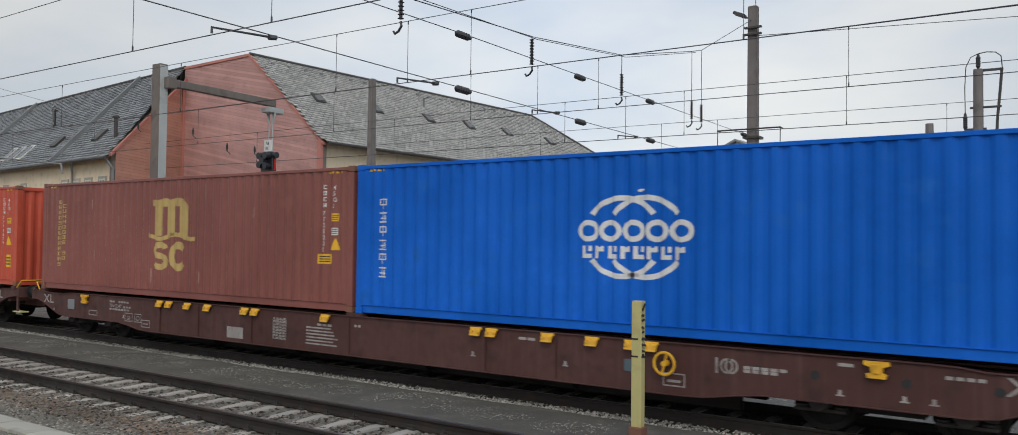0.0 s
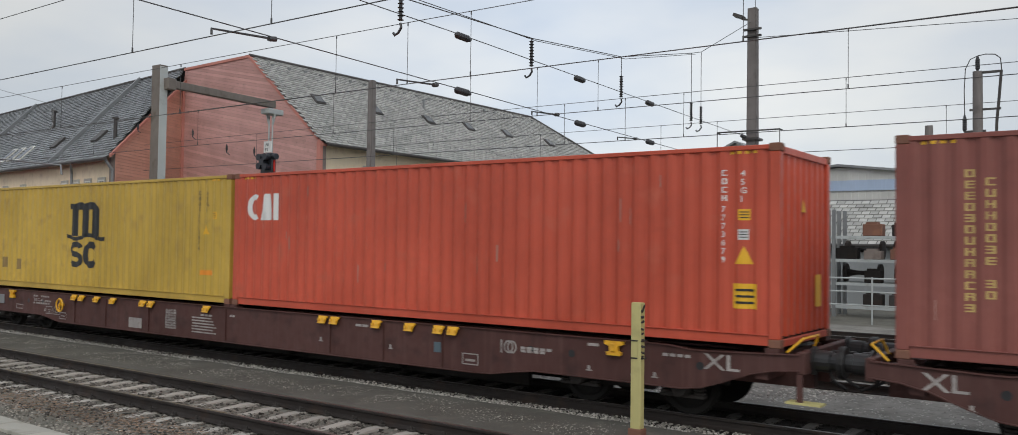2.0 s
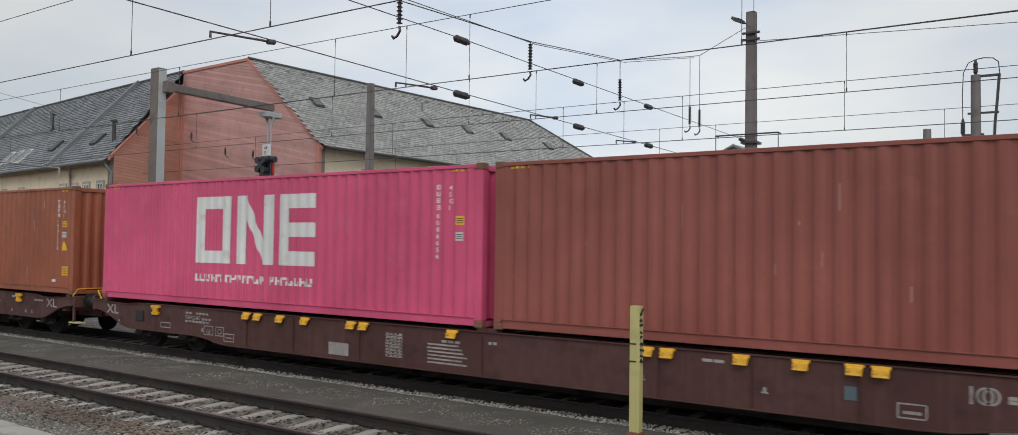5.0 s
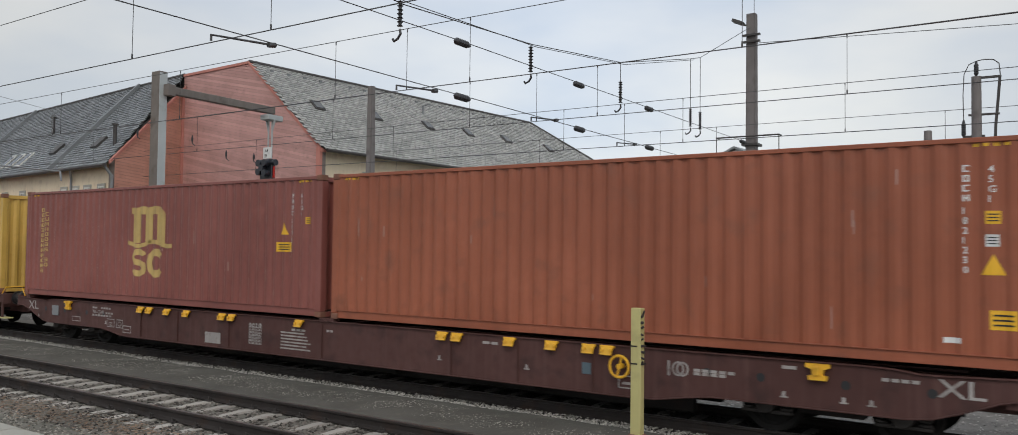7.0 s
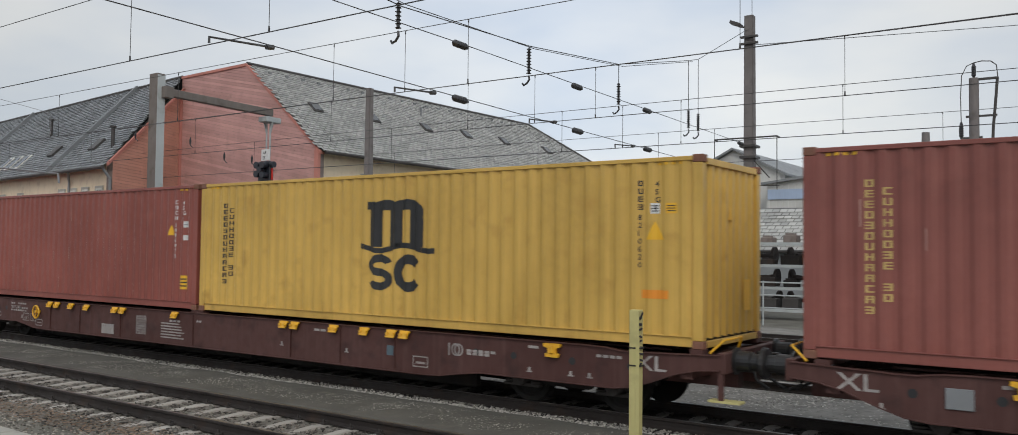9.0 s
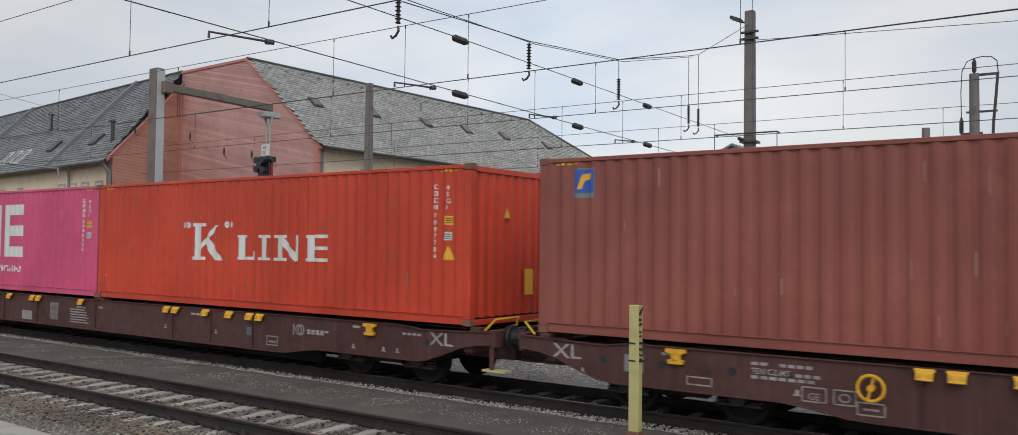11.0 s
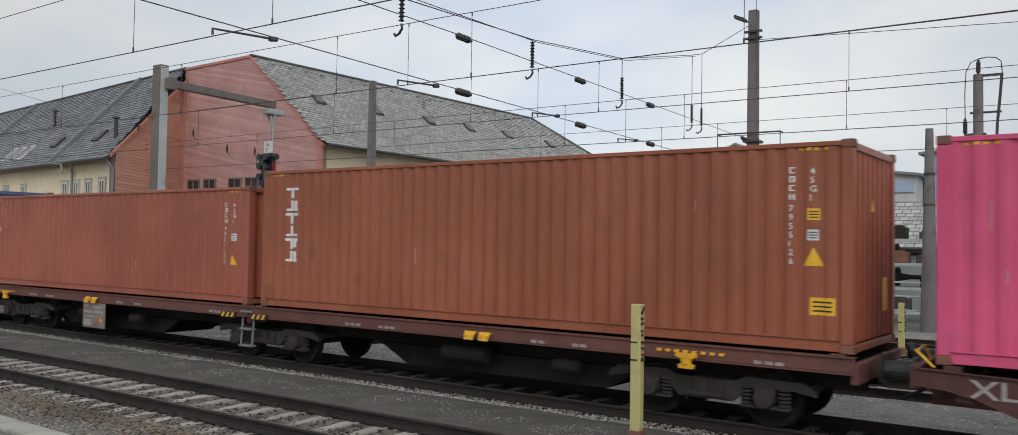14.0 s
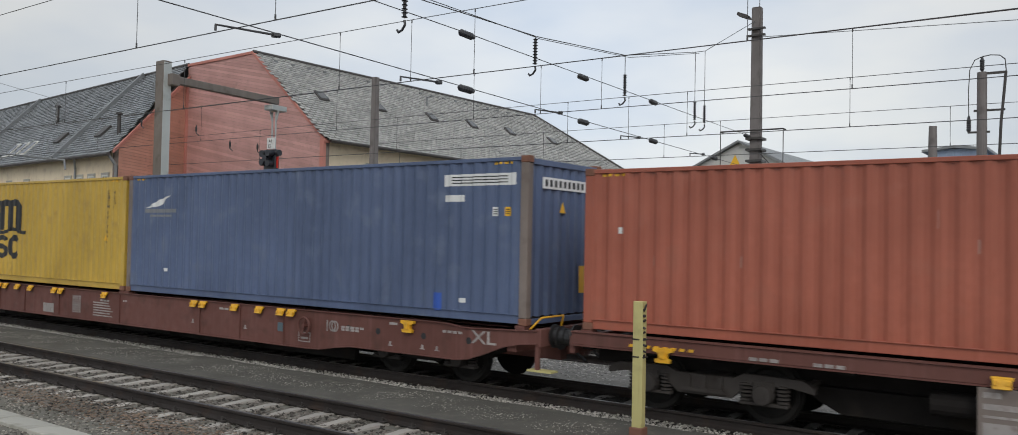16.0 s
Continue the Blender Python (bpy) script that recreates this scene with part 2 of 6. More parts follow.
def glass(name):
    m = bpy.data.materials.new(name)
    m.use_nodes = True
    b = m.node_tree.nodes["Principled BSDF"]
    b.inputs["Base Color"].default_value = (0.03, 0.035, 0.04, 1)
    b.inputs["Roughness"].default_value = 0.06
    b.inputs["Specular IOR Level"].default_value = 0.8
    return m


M["glass"] = glass("dark_window_glass")


# ---------------------------------------------------------------- mesh helpers
def box(bm, x0, x1, y0, y1, z0, z1, bevel=0.0):
    v = [bm.verts.new((x, y, z)) for x in (x0, x1) for y in (y0, y1) for z in (z0, z1)]
    fs = [bm.faces.new([v[i] for i in q]) for q in
          ((0, 1, 3, 2), (4, 6, 7, 5), (0, 4, 5, 1), (2, 3, 7, 6), (0, 2, 6, 4), (1, 5, 7, 3))]
    if bevel:
        es = {e for f in fs for e in f.edges}
        bmesh.ops.bevel(bm, geom=list(es), offset=bevel, segments=1, affect="EDGES")


def rod(bm, p, q, r, n=8, r2=None):
    """A round bar from p to q, tapering to r2."""
    p, q = Vector(p), Vector(q)
    r2 = r if r2 is None else r2
    d = (q - p).normalized()
    a = d.orthogonal().normalized()
    b = d.cross(a)
    rings = []
    for c, rad in ((p, r), (q, r2)):
        rings.append([bm.verts.new(c + (a * math.cos(k * math.tau / n) + b * math.sin(k * math.tau / n)) * rad) for k in range(n)])
    for k in range(n):
        bm.faces.new((rings[0][k], rings[0][(k + 1) % n], rings[1][(k + 1) % n], rings[1][k]))
    bm.faces.new(rings[0][::-1])
    bm.faces.new(rings[1])


def path_rod(bm, pts, r, n=6):
    """A round bar bent along the points, as one tube."""
    pts = [Vector(p) for p in pts]
    rings = []
    ref = None
    for k, p in enumerate(pts):
        d = ((pts[min(k + 1, len(pts) - 1)] - p).normalized() + (p - pts[max(k - 1, 0)]).normalized()).normalized()
        a = d.orthogonal().normalized() if ref is None else (ref - d * ref.dot(d)).normalized()
        ref = a
        b = d.cross(a)
        rings.append([bm.verts.new(p + (a * math.cos(q * math.tau / n) + b * math.sin(q * math.tau / n)) * r) for q in range(n)])
    for u, w in zip(rings, rings[1:]):
        for q in range(n):
            bm.faces.new((u[q], u[(q + 1) % n], w[(q + 1) % n], w[q]))
    bm.faces.new(rings[0][::-1])
    bm.faces.new(rings[-1])


def lathe(bm, prof, c, axis="y", n=20):
    """A turned body: prof is a list of (distance along the axis, radius)."""
    rings = []
    for d, r in prof:
        ring = []
        for k in range(n):
            u, w = r * math.cos(k * math.tau / n), r * math.sin(k * math.tau / n)
            o = {"x": (d, u, w), "y": (w, d, u), "z": (u, w, d)}[axis]
            ring.append(bm.verts.new(Vector(c) + Vector(o)))
        rings.append(ring)
    for a, b in zip(rings, rings[1:]):
        for k in range(n):
            bm.faces.new((a[k], a[(k + 1) % n], b[(k + 1) % n], b[k]))
    bm.faces.new(rings[0][::-1])
    bm.faces.new(rings[-1])


def extrude_xz(bm, pts, y0, y1):
    """A prism: the outline pts in x and z, from y0 to y1."""
    a = [bm.verts.new((x, y0, z)) for x, z in pts]
    b = [bm.verts.new((x, y1, z)) for x, z in pts]
    bm.faces.new(a)
    bm.faces.new(b[::-1])
    for k in range(len(pts)):
        j = (k + 1) % len(pts)
        bm.faces.new((a[j], a[k], b[k], b[j]))


def prism(bm, base, up):
    """A prism over any planar outline, thickened by the vector up."""
    a = [bm.verts.new(p) for p in base]
    b = [bm.verts.new(Vector(p) + Vector(up)) for p in base]
    bm.faces.new(a)
    bm.faces.new(b[::-1])
    for k in range(len(base)):
        j = (k + 1) % len(base)
        bm.faces.new((a[j], a[k], b[k], b[j]))


def mesh_of(name, bm, material):
    bmesh.ops.recalc_face_normals(bm, faces=bm.faces[:])
    me = bpy.data.meshes.new(name)
    bm.to_mesh(me)
    bm.free()
    me.materials.append(material)
    return me


def part(name, bm, material, parent=None, label="", at=None):
    ob = new(name, mesh_of(name, bm, material))
    if parent:
        ob.parent = parent
    if at:
        ob.location = at
    if label:
        tagged(ob, label)
    return ob


def shared(name, me, parent, at, rz=0.0):
    ob = new(name, me)
    ob.parent = parent
    ob.location = at
    ob.rotation_euler = (0, 0, rz)
    return ob


def thing(name, label, category, group="", kind="", at=(0, 0, 0)):
    ob = new(name)
    ob.empty_display_size = 0.2
    ob.location = at
    return tagged(ob, label, category, group, kind)


# Affine map that shears the yard so that it lines up in the camera's view.
VIEW_SHEAR = Matrix(((1.02474, -0.06363, 0.0, 0.00435), (-0.00817, 1.05078, 0.0, 0.07627), (-0.00468, -0.012, 1.0, 0.09329), (0.0, 0.0, 0.0, 1.0)))


def shear_to_view(t):
    """Shear and shift a thing so that it lines up in the camera's view."""
    turn = VIEW_SHEAR.to_3x3().to_4x4()
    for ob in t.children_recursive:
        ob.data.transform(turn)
    t.location = VIEW_SHEAR @ t.location
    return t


def B():
    return bmesh.new()


# ---------------------------------------------------------------- ground and tracks
def make_ground():
    bm = B()
    xs = [-3000, -400, -120, -70, -45, -30, -20, -10, 0, 12, 40, 200, 3000]
    ys = [-3000, -60, -10, 2, 5.2, 6.9, 10.0, 11.2, 14.6, 20, 40, 90, 300, 3000]
    grid = [[bm.verts.new((x, y, -0.20)) for y in ys] for x in xs]
    for i in range(len(xs) - 1):
        for j in range(len(ys) - 1):
            bm.faces.new((grid[i][j], grid[i + 1][j], grid[i + 1][j + 1], grid[i][j + 1]))
    tagged(part("ground", bm, M["ground"]), "green-grey gravel ground of a railway yard", "ground", kind="structure")
    # dark path between the two tracks, gently crowned and uneven
    bm = B()
    rnd = random.Random(3)
    prof = [(10.25, -0.196), (10.45, -0.15), (10.95, -0.115), (11.55, -0.11), (12.0, -0.13), (12.25, -0.196)]
    rows = []
    x = -75.0
    while x < 14:
        rows.append([bm.verts.new((x, y + rnd.uniform(-0.03, 0.03), z + rnd.uniform(-0.012, 0.012))) for y, z in prof])
        x += 0.5
    for a, b in zip(rows, rows[1:]):
        for k in range(len(prof) - 1):
            bm.faces.new((a[k], b[k], b[k + 1], a[k + 1]))
    tagged(part("pavement_cinder_path", bm, M["tar"]), "dark compacted cinder path between two tracks", "path", kind="structure")
    # pale gravel of the yard behind the train
    bm = B()
    rnd = random.Random(6)
    rows = []
    for k in range(60):
        x = -60 + k * 1.3
        rows.append([bm.verts.new((x, y + rnd.uniform(-0.1, 0.1), z + rnd.uniform(-0.012, 0.012))) for y, z in
                     ((14.8, -0.196), (15.1, -0.17), (16.0, -0.175), (20.2, -0.178), (25.4, -0.175), (31.5, -0.17), (33.2, -0.196))])
    for a, b in zip(rows, rows[1:]):
        for k in range(6):
            bm.faces.new((a[k], b[k], b[k + 1], a[k + 1]))
    tagged(part("pavement_yard_gravel", bm, M["pale"]), "pale fine gravel between the empty tracks", "gravel", kind="structure")
    # track bed under the train, with the wagons' shade in its colour
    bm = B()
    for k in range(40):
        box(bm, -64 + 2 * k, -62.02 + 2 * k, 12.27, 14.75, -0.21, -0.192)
    tagged(part("track_bed", bm, M["ballast_shaded"]), "track bed under the train, coloured dark as its shade", "track bed", kind="structure")


def stones(name, label, area, count, size, material, seed, height, stretch=1.0, squash=0.6):
    """Loose stones strewn over an area, as one mesh."""
    rnd = random.Random(seed)
    shape = [Vector(v) for v in ((1, 0, 0), (-0.9, 0.2, 0), (0.1, 1, 0.1), (0, -0.95, 0), (0.1, 0.1, 0.9), (-0.1, 0, -0.8))]
    tri = ((0, 2, 4), (2, 1, 4), (1, 3, 4), (3, 0, 4), (2, 0, 5), (1, 2, 5), (3, 1, 5), (0, 3, 5))
    vs, fs = [], []
    for _ in range(count):
        x, y = area(rnd)
        r = size * rnd.uniform(0.5, 1.3)
        rot = Euler((rnd.uniform(0, 6), rnd.uniform(-0.5, 0.5), rnd.uniform(0, 6))).to_matrix()
        n = len(vs)
        z = height(x, y)
        for v in shape:
            p = rot @ Vector((v.x * stretch, v.y, v.z))
            vs.append((x + p.x * r, y + p.y * r, z + p.z * r * squash))
        fs += [(a + n, b + n, c + n) for a, b, c in tri]
    me = bpy.data.meshes.new(name)
    me.from_pydata(vs, [], fs)
    me.materials.append(material)
    return tagged(new(name, me), label, "stones", kind="stuff")


RAIL = [(-0.075, 0), (-0.075, 0.012), (-0.02, 0.03), (-0.009, 0.05), (-0.009, 0.125), (-0.036, 0.138), (-0.036, 0.165),
        (-0.028, 0.172), (0.028, 0.172), (0.036, 0.165), (0.036, 0.138), (0.009, 0.125), (0.009, 0.05), (0.02, 0.03),
        (0.075, 0.012), (0.075, 0)]


def rail(parent, y, x0, x1):
    bm = B()
    a = [bm.verts.new((x0, y + u, w - 0.172)) for u, w in RAIL]
    b = [bm.verts.new((x1, y + u, w - 0.172)) for u, w in RAIL]
    for k in range(len(RAIL)):
        j = (k + 1) % len(RAIL)
        bm.faces.new((a[k], a[j], b[j], b[k]))
    ob = part("rail", bm, M["railside"], parent)
    bm = B()
    box(bm, x0, x1, y - 0.027, y + 0.027, 0.0005, 0.003)
    part("rail_head", bm, M["railtop"], ob, "bright worn running surface")


def sleeper_mesh(surface="sleeper"):
    bm = B()
    # a concrete sleeper with sloping shoulders
    pts = [(-0.12, -0.10), (-0.085, 0.0), (0.085, 0.0), (0.12, -0.10)]
    a = [bm.verts.new((x, -1.30, z - (0.03 if z == 0 else 0))) for x, z in pts]
    m1 = [bm.verts.new((x, -0.45, z)) for x, z in pts]
    m2 = [bm.verts.new((x * 0.85, 0.0, z - (0.025 if z == 0 else 0))) for x, z in pts]
    m3 = [bm.verts.new((x, 0.45, z)) for x, z in pts]
    b = [bm.verts.new((x, 1.30, z - (0.03 if z == 0 else 0))) for x, z in pts]
    rings = [a, m1, m2, m3, b]
    for p, q in zip(rings, rings[1:]):
        for k in range(4):
            j = (k + 1) % 4
            bm.faces.new((p[k], p[j], q[j], q[k]))
    bm.faces.new(a)
    bm.faces.new(b[::-1])
    return mesh_of("sleeper", bm, M[surface])


def clip_mesh():
    bm = B()
    for s in (-1, 1):
        box(bm, -0.055, 0.055, s * 0.115 - 0.045, s * 0.115 + 0.045, 0.0, 0.022)
        rod(bm, (0.0, s * 0.125, 0.01), (0.0, s * 0.125, 0.075), 0.016, 6)
        rod(bm, (-0.045, s * 0.10, 0.045), (0.045, s * 0.10, 0.045), 0.012, 6)
    return mesh_of("rail_clip", bm, M["clip"])


SLEEPER, SLEEPER_SHADED, CLIP = sleeper_mesh(), sleeper_mesh("sleeper_shaded"), clip_mesh()


def track(y, label, x0, x1, near=False, top=-0.16, pitch=0.60):
    t = thing("railway_track", label, "railway track", "tracks of the yard", "structure")
    for s in (-1, 1):
        rail(t, y + s * 0.7525, x0, x1)
    rnd = random.Random(int(y * 10))
    x = x0 + 0.2
    while x < x1:
        ob = shared("sleeper", SLEEPER_SHADED if y == TRAIN_Y else SLEEPER, t, (x + rnd.uniform(-0.01, 0.01), y, top - 0.004), rnd.uniform(-0.012, 0.012))
        if near:
            for s in (-1, 1):
                shared("rail_clip", CLIP, t, (x, y + s * 0.7525, top))
        x += pitch
    return t


def make_tracks():
    track(8.95, "near track with grey concrete sleepers and dark rails", -52, 10, near=True)
    track(TRAIN_Y, "track under the train with concrete sleepers", -62, 12, near=False, pitch=0.62)
    for k, y in enumerate((18.35, 22.75, 27.6)):
        track(y, "empty track with pale ballast behind the train", -50, 14, pitch=0.66)

    def strip(y0, y1, xa, xb, bias=1.0):
        return lambda r: (xb - (xb - xa) * r.random() ** bias, r.uniform(y0, y1))
    flat = lambda z: (lambda x, y: z)
    # the ballast of each track
    stones("ballast", "dark grey ballast between the sleepers of the near track", strip(7.75, 10.35, -47, 0, 1.5), 19000, 0.042, M["ballast"], 1, flat(-0.196))
    stones("ballast", "grey ballast shoulder beside the near track", strip(6.95, 7.95, -33, -2, 1.4), 7000, 0.035, M["ballast"], 2, flat(-0.196))
    stones("gravel_edge", "pale loose stones along the edge of the path", lambda r: (-r.random() ** 1.3 * 42, 12.12 + r.gauss(0, 0.13)), 6500, 0.024, M["ballast_light"], 4, flat(-0.155))
    stones("ballast", "ballast under the train, coloured dark as its shade", strip(12.15, 15.0, -46, 3, 1.3), 9000, 0.045, M["ballast_shaded"], 5, flat(-0.185))
    for k, y in enumerate((18.35, 22.75, 27.6)):
        stones("ballast", "pale grey ballast of an empty track behind the train", strip(y - 2.2, y + 2.2, -40, 6), 6500, 0.055, M["ballast_light"], 6 + k, flat(-0.19))
    stones("dry_litter", "dry brown leaves and stems beside the rail", lambda r: (-3 - r.random() ** 1.2 * 22, 7.38 + r.gauss(0, 0.25)), 5500, 0.017, M["litter"], 9, flat(-0.188), 2.2, 0.25)
    stones("gravel", "green-grey gravel beside the cable trough", strip(4.2, 7.1, -24, -3), 15000, 0.024, M["gravel"], 10, flat(-0.196))
    stones("grit", "small grey grit strewn over the cinder path", lambda r: (-r.random() ** 1.2 * 34 + 1, r.uniform(10.4, 12.1)), 16000, 0.015, M["grit"], 14, lambda x, y: -0.113 - 0.12 * abs(y - 11.3) ** 3)
    stones("gravel_edge", "loose stones at the foot of the rail under the train", strip(12.1, 12.6, -40, 2, 1.3), 5000, 0.03, M["grit"], 15, flat(-0.17))
    stones("ballast", "pale ballast just behind the train", strip(14.8, 17.4, -30, 3), 8000, 0.04, M["ballast_light"], 16, flat(-0.18))
    # cable trough with concrete lids
    t = thing("cable_trough", "cable trough with worn pale concrete lids in the gravel", "cable trough", "", "structure")
    bm = B()
    box(bm, -0.495, 0.495, -0.2, 0.2, 0, 0.07, 0.008)
    lid = mesh_of("lid", bm, M["slab"])
    rnd = random.Random(12)
    for k in range(34):
        shared("lid", lid, t, (-36 + k, 6.19 + rnd.uniform(-0.012, 0.012), -0.215 + rnd.uniform(-0.006, 0.006)), rnd.uniform(-0.006, 0.006))


make_ground()
make_tracks()

# ---------------------------------------------------------------- containers
PERIOD = 0.2785
BREAKS = (0.0, 0.070, 0.138, 0.210)


def skin(x, x_a=0.16):
    """Depth of the corrugated wall behind its outer face, at x."""
    u = (x - x_a) % PERIOD
    d = 0.036
    if u < 0.070:
        return 0.0
    if u < 0.138:
        return d * (u - 0.070) / 0.068
    if u < 0.210:
        return d
    return d * (1 - (u - 0.210) / (PERIOD - 0.210))


def corrugated(bm, x0, x1, z0, z1, put, x_a=0.16):
    """A corrugated sheet: put(x, depth, z) gives the place of a point."""
    xs = [x0]
    k = math.floor((x0 - x_a) / PERIOD)
    while x_a + k * PERIOD < x1:
        for b in BREAKS:
            x = x_a + k * PERIOD + b
            if x0 + 0.01 < x < x1 - 0.01:
                xs.append(x)
        k += 1
    xs.append(x1)
    lo = [bm.verts.new(put(x, skin(x, x_a), z0)) for x in xs]
    hi = [bm.verts.new(put(x, skin(x, x_a), z1)) for x in xs]
    for a in range(len(xs) - 1):
        bm.faces.new((lo[a], lo[a + 1], hi[a + 1], hi[a]))


L40, WID = 12.192, 2.438
FACE = -WID / 2


def conform(bm, x0, x1):
    """Press a flat mesh (in x and z) on to the corrugated side of a container."""
    layer = bm.faces.layers.int.new("sheet")
    left, count = set(bm.faces), 0
    while left:
        stack = [left.pop()]
        while stack:
            f = stack.pop()
            f[layer] = count % 7
            for e in f.edges:
                for g in e.link_faces:
                    if g in left:
                        left.remove(g)
                        stack.append(g)
        count += 1
    k = math.floor((x0 - 0.16) / PERIOD)
    while 0.16 + k * PERIOD < x1:
        for b in BREAKS:
            x = 0.16 + k * PERIOD + b
            if x0 < x < x1:
                bmesh.ops.bisect_plane(bm, geom=bm.verts[:] + bm.edges[:] + bm.faces[:], plane_co=(x, 0, 0), plane_no=(1, 0, 0), dist=1e-5)
        k += 1
    for v in bm.verts:
        v.co.y = FACE + 0.012 + skin(v.co.x) - 0.004 - 0.0008 * (v.link_faces[0][layer] if v.link_faces else 0)


def rect(bm, x, z, w, h):
    bm.faces.new([bm.verts.new(p) for p in ((x, 0, z), (x + w, 0, z), (x + w, 0, z + h), (x, 0, z + h))])


def poly(bm, pts):
    bm.faces.new([bm.verts.new((x, 0, z)) for x, z in pts])


def ring(bm, cx, cz, rx, rz, th, a0=0, a1=360, n=28):
    """A flat band along an ellipse."""
    prev = None
    for k in range(n + 1):
        a = radians(a0 + (a1 - a0) * k / n)
        c, s = math.cos(a), math.sin(a)
        cur = (bm.verts.new((cx + rx * c, 0, cz + rz * s)), bm.verts.new((cx + (rx - th) * c, 0, cz + (rz - th) * s)))
        if prev:
            bm.faces.new((prev[0], cur[0], cur[1], prev[1]))
        prev = cur


def words(bm, body, x, z, size, width=None, vertical=False):
    """Letters of the built-in font, flat in x and z, with the lower left corner at x, z."""
    step = 0
    for ch in ([body] if not vertical else body):
        cu = bpy.data.curves.new("letters", "FONT")
        cu.body, cu.size, cu.resolution_u = ch, size, 2
        cu.offset = size * 0.012
        ob = bpy.data.objects.new("letters", cu)
        me = bpy.data.meshes.new_from_object(ob)
        bpy.data.objects.remove(ob)
        if me.vertices:
            xs = [v.co.x for v in me.vertices]
            k = (width / (max(xs) - min(xs))) if width and not vertical else 1.0
            vs = [bm.verts.new((x + (v.co.x - min(xs)) * k, 0, z - step + v.co.y)) for v in me.vertices]
            for p in me.polygons:
                bm.faces.new([vs[i] for i in p.vertices])
        step += size * 1.02
        bpy.data.meshes.remove(me)


def bars_down(bm, x, z_top, count, w=0.075, h=0.085, gap=0.038, skip=()):
    """Upright column of small blocks, for writing that runs down the wall."""
    rnd = random.Random(count * 7 + int(x * 100))
    t = w * 0.30
    for k in range(count):
        if k in skip:
            continue
        z = z_top - (k + 1) * h - k * gap
        left, right, low, mid, high = rnd.choice(((1, 1, 0, 1, 0), (1, 0, 1, 1, 1), (1, 1, 1, 0, 1), (1, 1, 0, 1, 1), (1, 0, 1, 0, 1), (1, 1, 1, 0, 0), (0, 1, 1, 1, 1)))
        if left:
            rect(bm, x, z, t, h)
        if right:
            rect(bm, x + w - t, z, t, h)
        xa, xb = x + (t if left else 0), x + w - (t if right else 0)
        for on, q in ((low, 0), (mid, 0.42), (high, 0.81)):
            if on:
                rect(bm, xa, z + q * h, xb - xa, h * 0.19)


def mark_msc(bm, x, z):
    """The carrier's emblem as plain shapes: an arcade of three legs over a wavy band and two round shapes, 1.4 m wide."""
    for k in range(3):
        rect(bm, x + 0.05 + 0.52 * k, z + 0.84, 0.31, 0.70)
    for k in range(2):
        ring(bm, x + 0.465 + 0.52 * k, z + 1.52, 0.415, 0.22, 0.20, 0, 180, 14)
    rect(bm, x - 0.02, z + 1.56, 0.22, 0.15)
    pts = [(x - 0.20 + 1.88 * k / 18, z + 0.77 + 0.055 * math.cos(k / 18 * math.tau * 1.5 + 0.6)) for k in range(19)]
    for (xa, za), (xb, zb) in zip(pts, pts[1:]):
        poly(bm, [(xa, za), (xb, zb), (xb, zb + 0.10), (xa, za + 0.10)])
    ring(bm, x + 0.33, z + 0.49, 0.31, 0.21, 0.15, 20, 270, 16)
    ring(bm, x + 0.33, z + 0.22, 0.31, 0.21, 0.15, -160, 90, 16)
    ring(bm, x + 1.06, z + 0.355, 0.35, 0.35, 0.18, 38, 322, 22)


def mark_globe(bm, x, z):
    """A white globe of four arcs crossed by a row of rings and a row of small blocks."""
    for s in (-1, 1):
        ring(bm, x + s * 0.20, z, 0.72, 0.66, 0.085, 36, 144, 24)
        ring(bm, x + s * 0.20, z, 0.72, 0.66, 0.085, 216, 324, 24)
    for k in range(5):
        ring(bm, x - 0.81 + 0.405 * k, z + 0.10, 0.20, 0.175, 0.085, 0, 360, 18)
    for k in range(8):
        xx = x - 0.92 + 0.232 * k
        rect(bm, xx, z - 0.34, 0.07, 0.20)
        rect(bm, xx + 0.07, z - 0.23 if k % 2 else z - 0.34, 0.10, 0.07)
        rect(bm, xx + 0.12, z - 0.23, 0.05, 0.09)
    poly(bm, [(x + 0.06, z + 0.72), (x + 0.12, z + 0.70), (x + 0.2, z + 0.75), (x + 0.1, z + 0.755)])


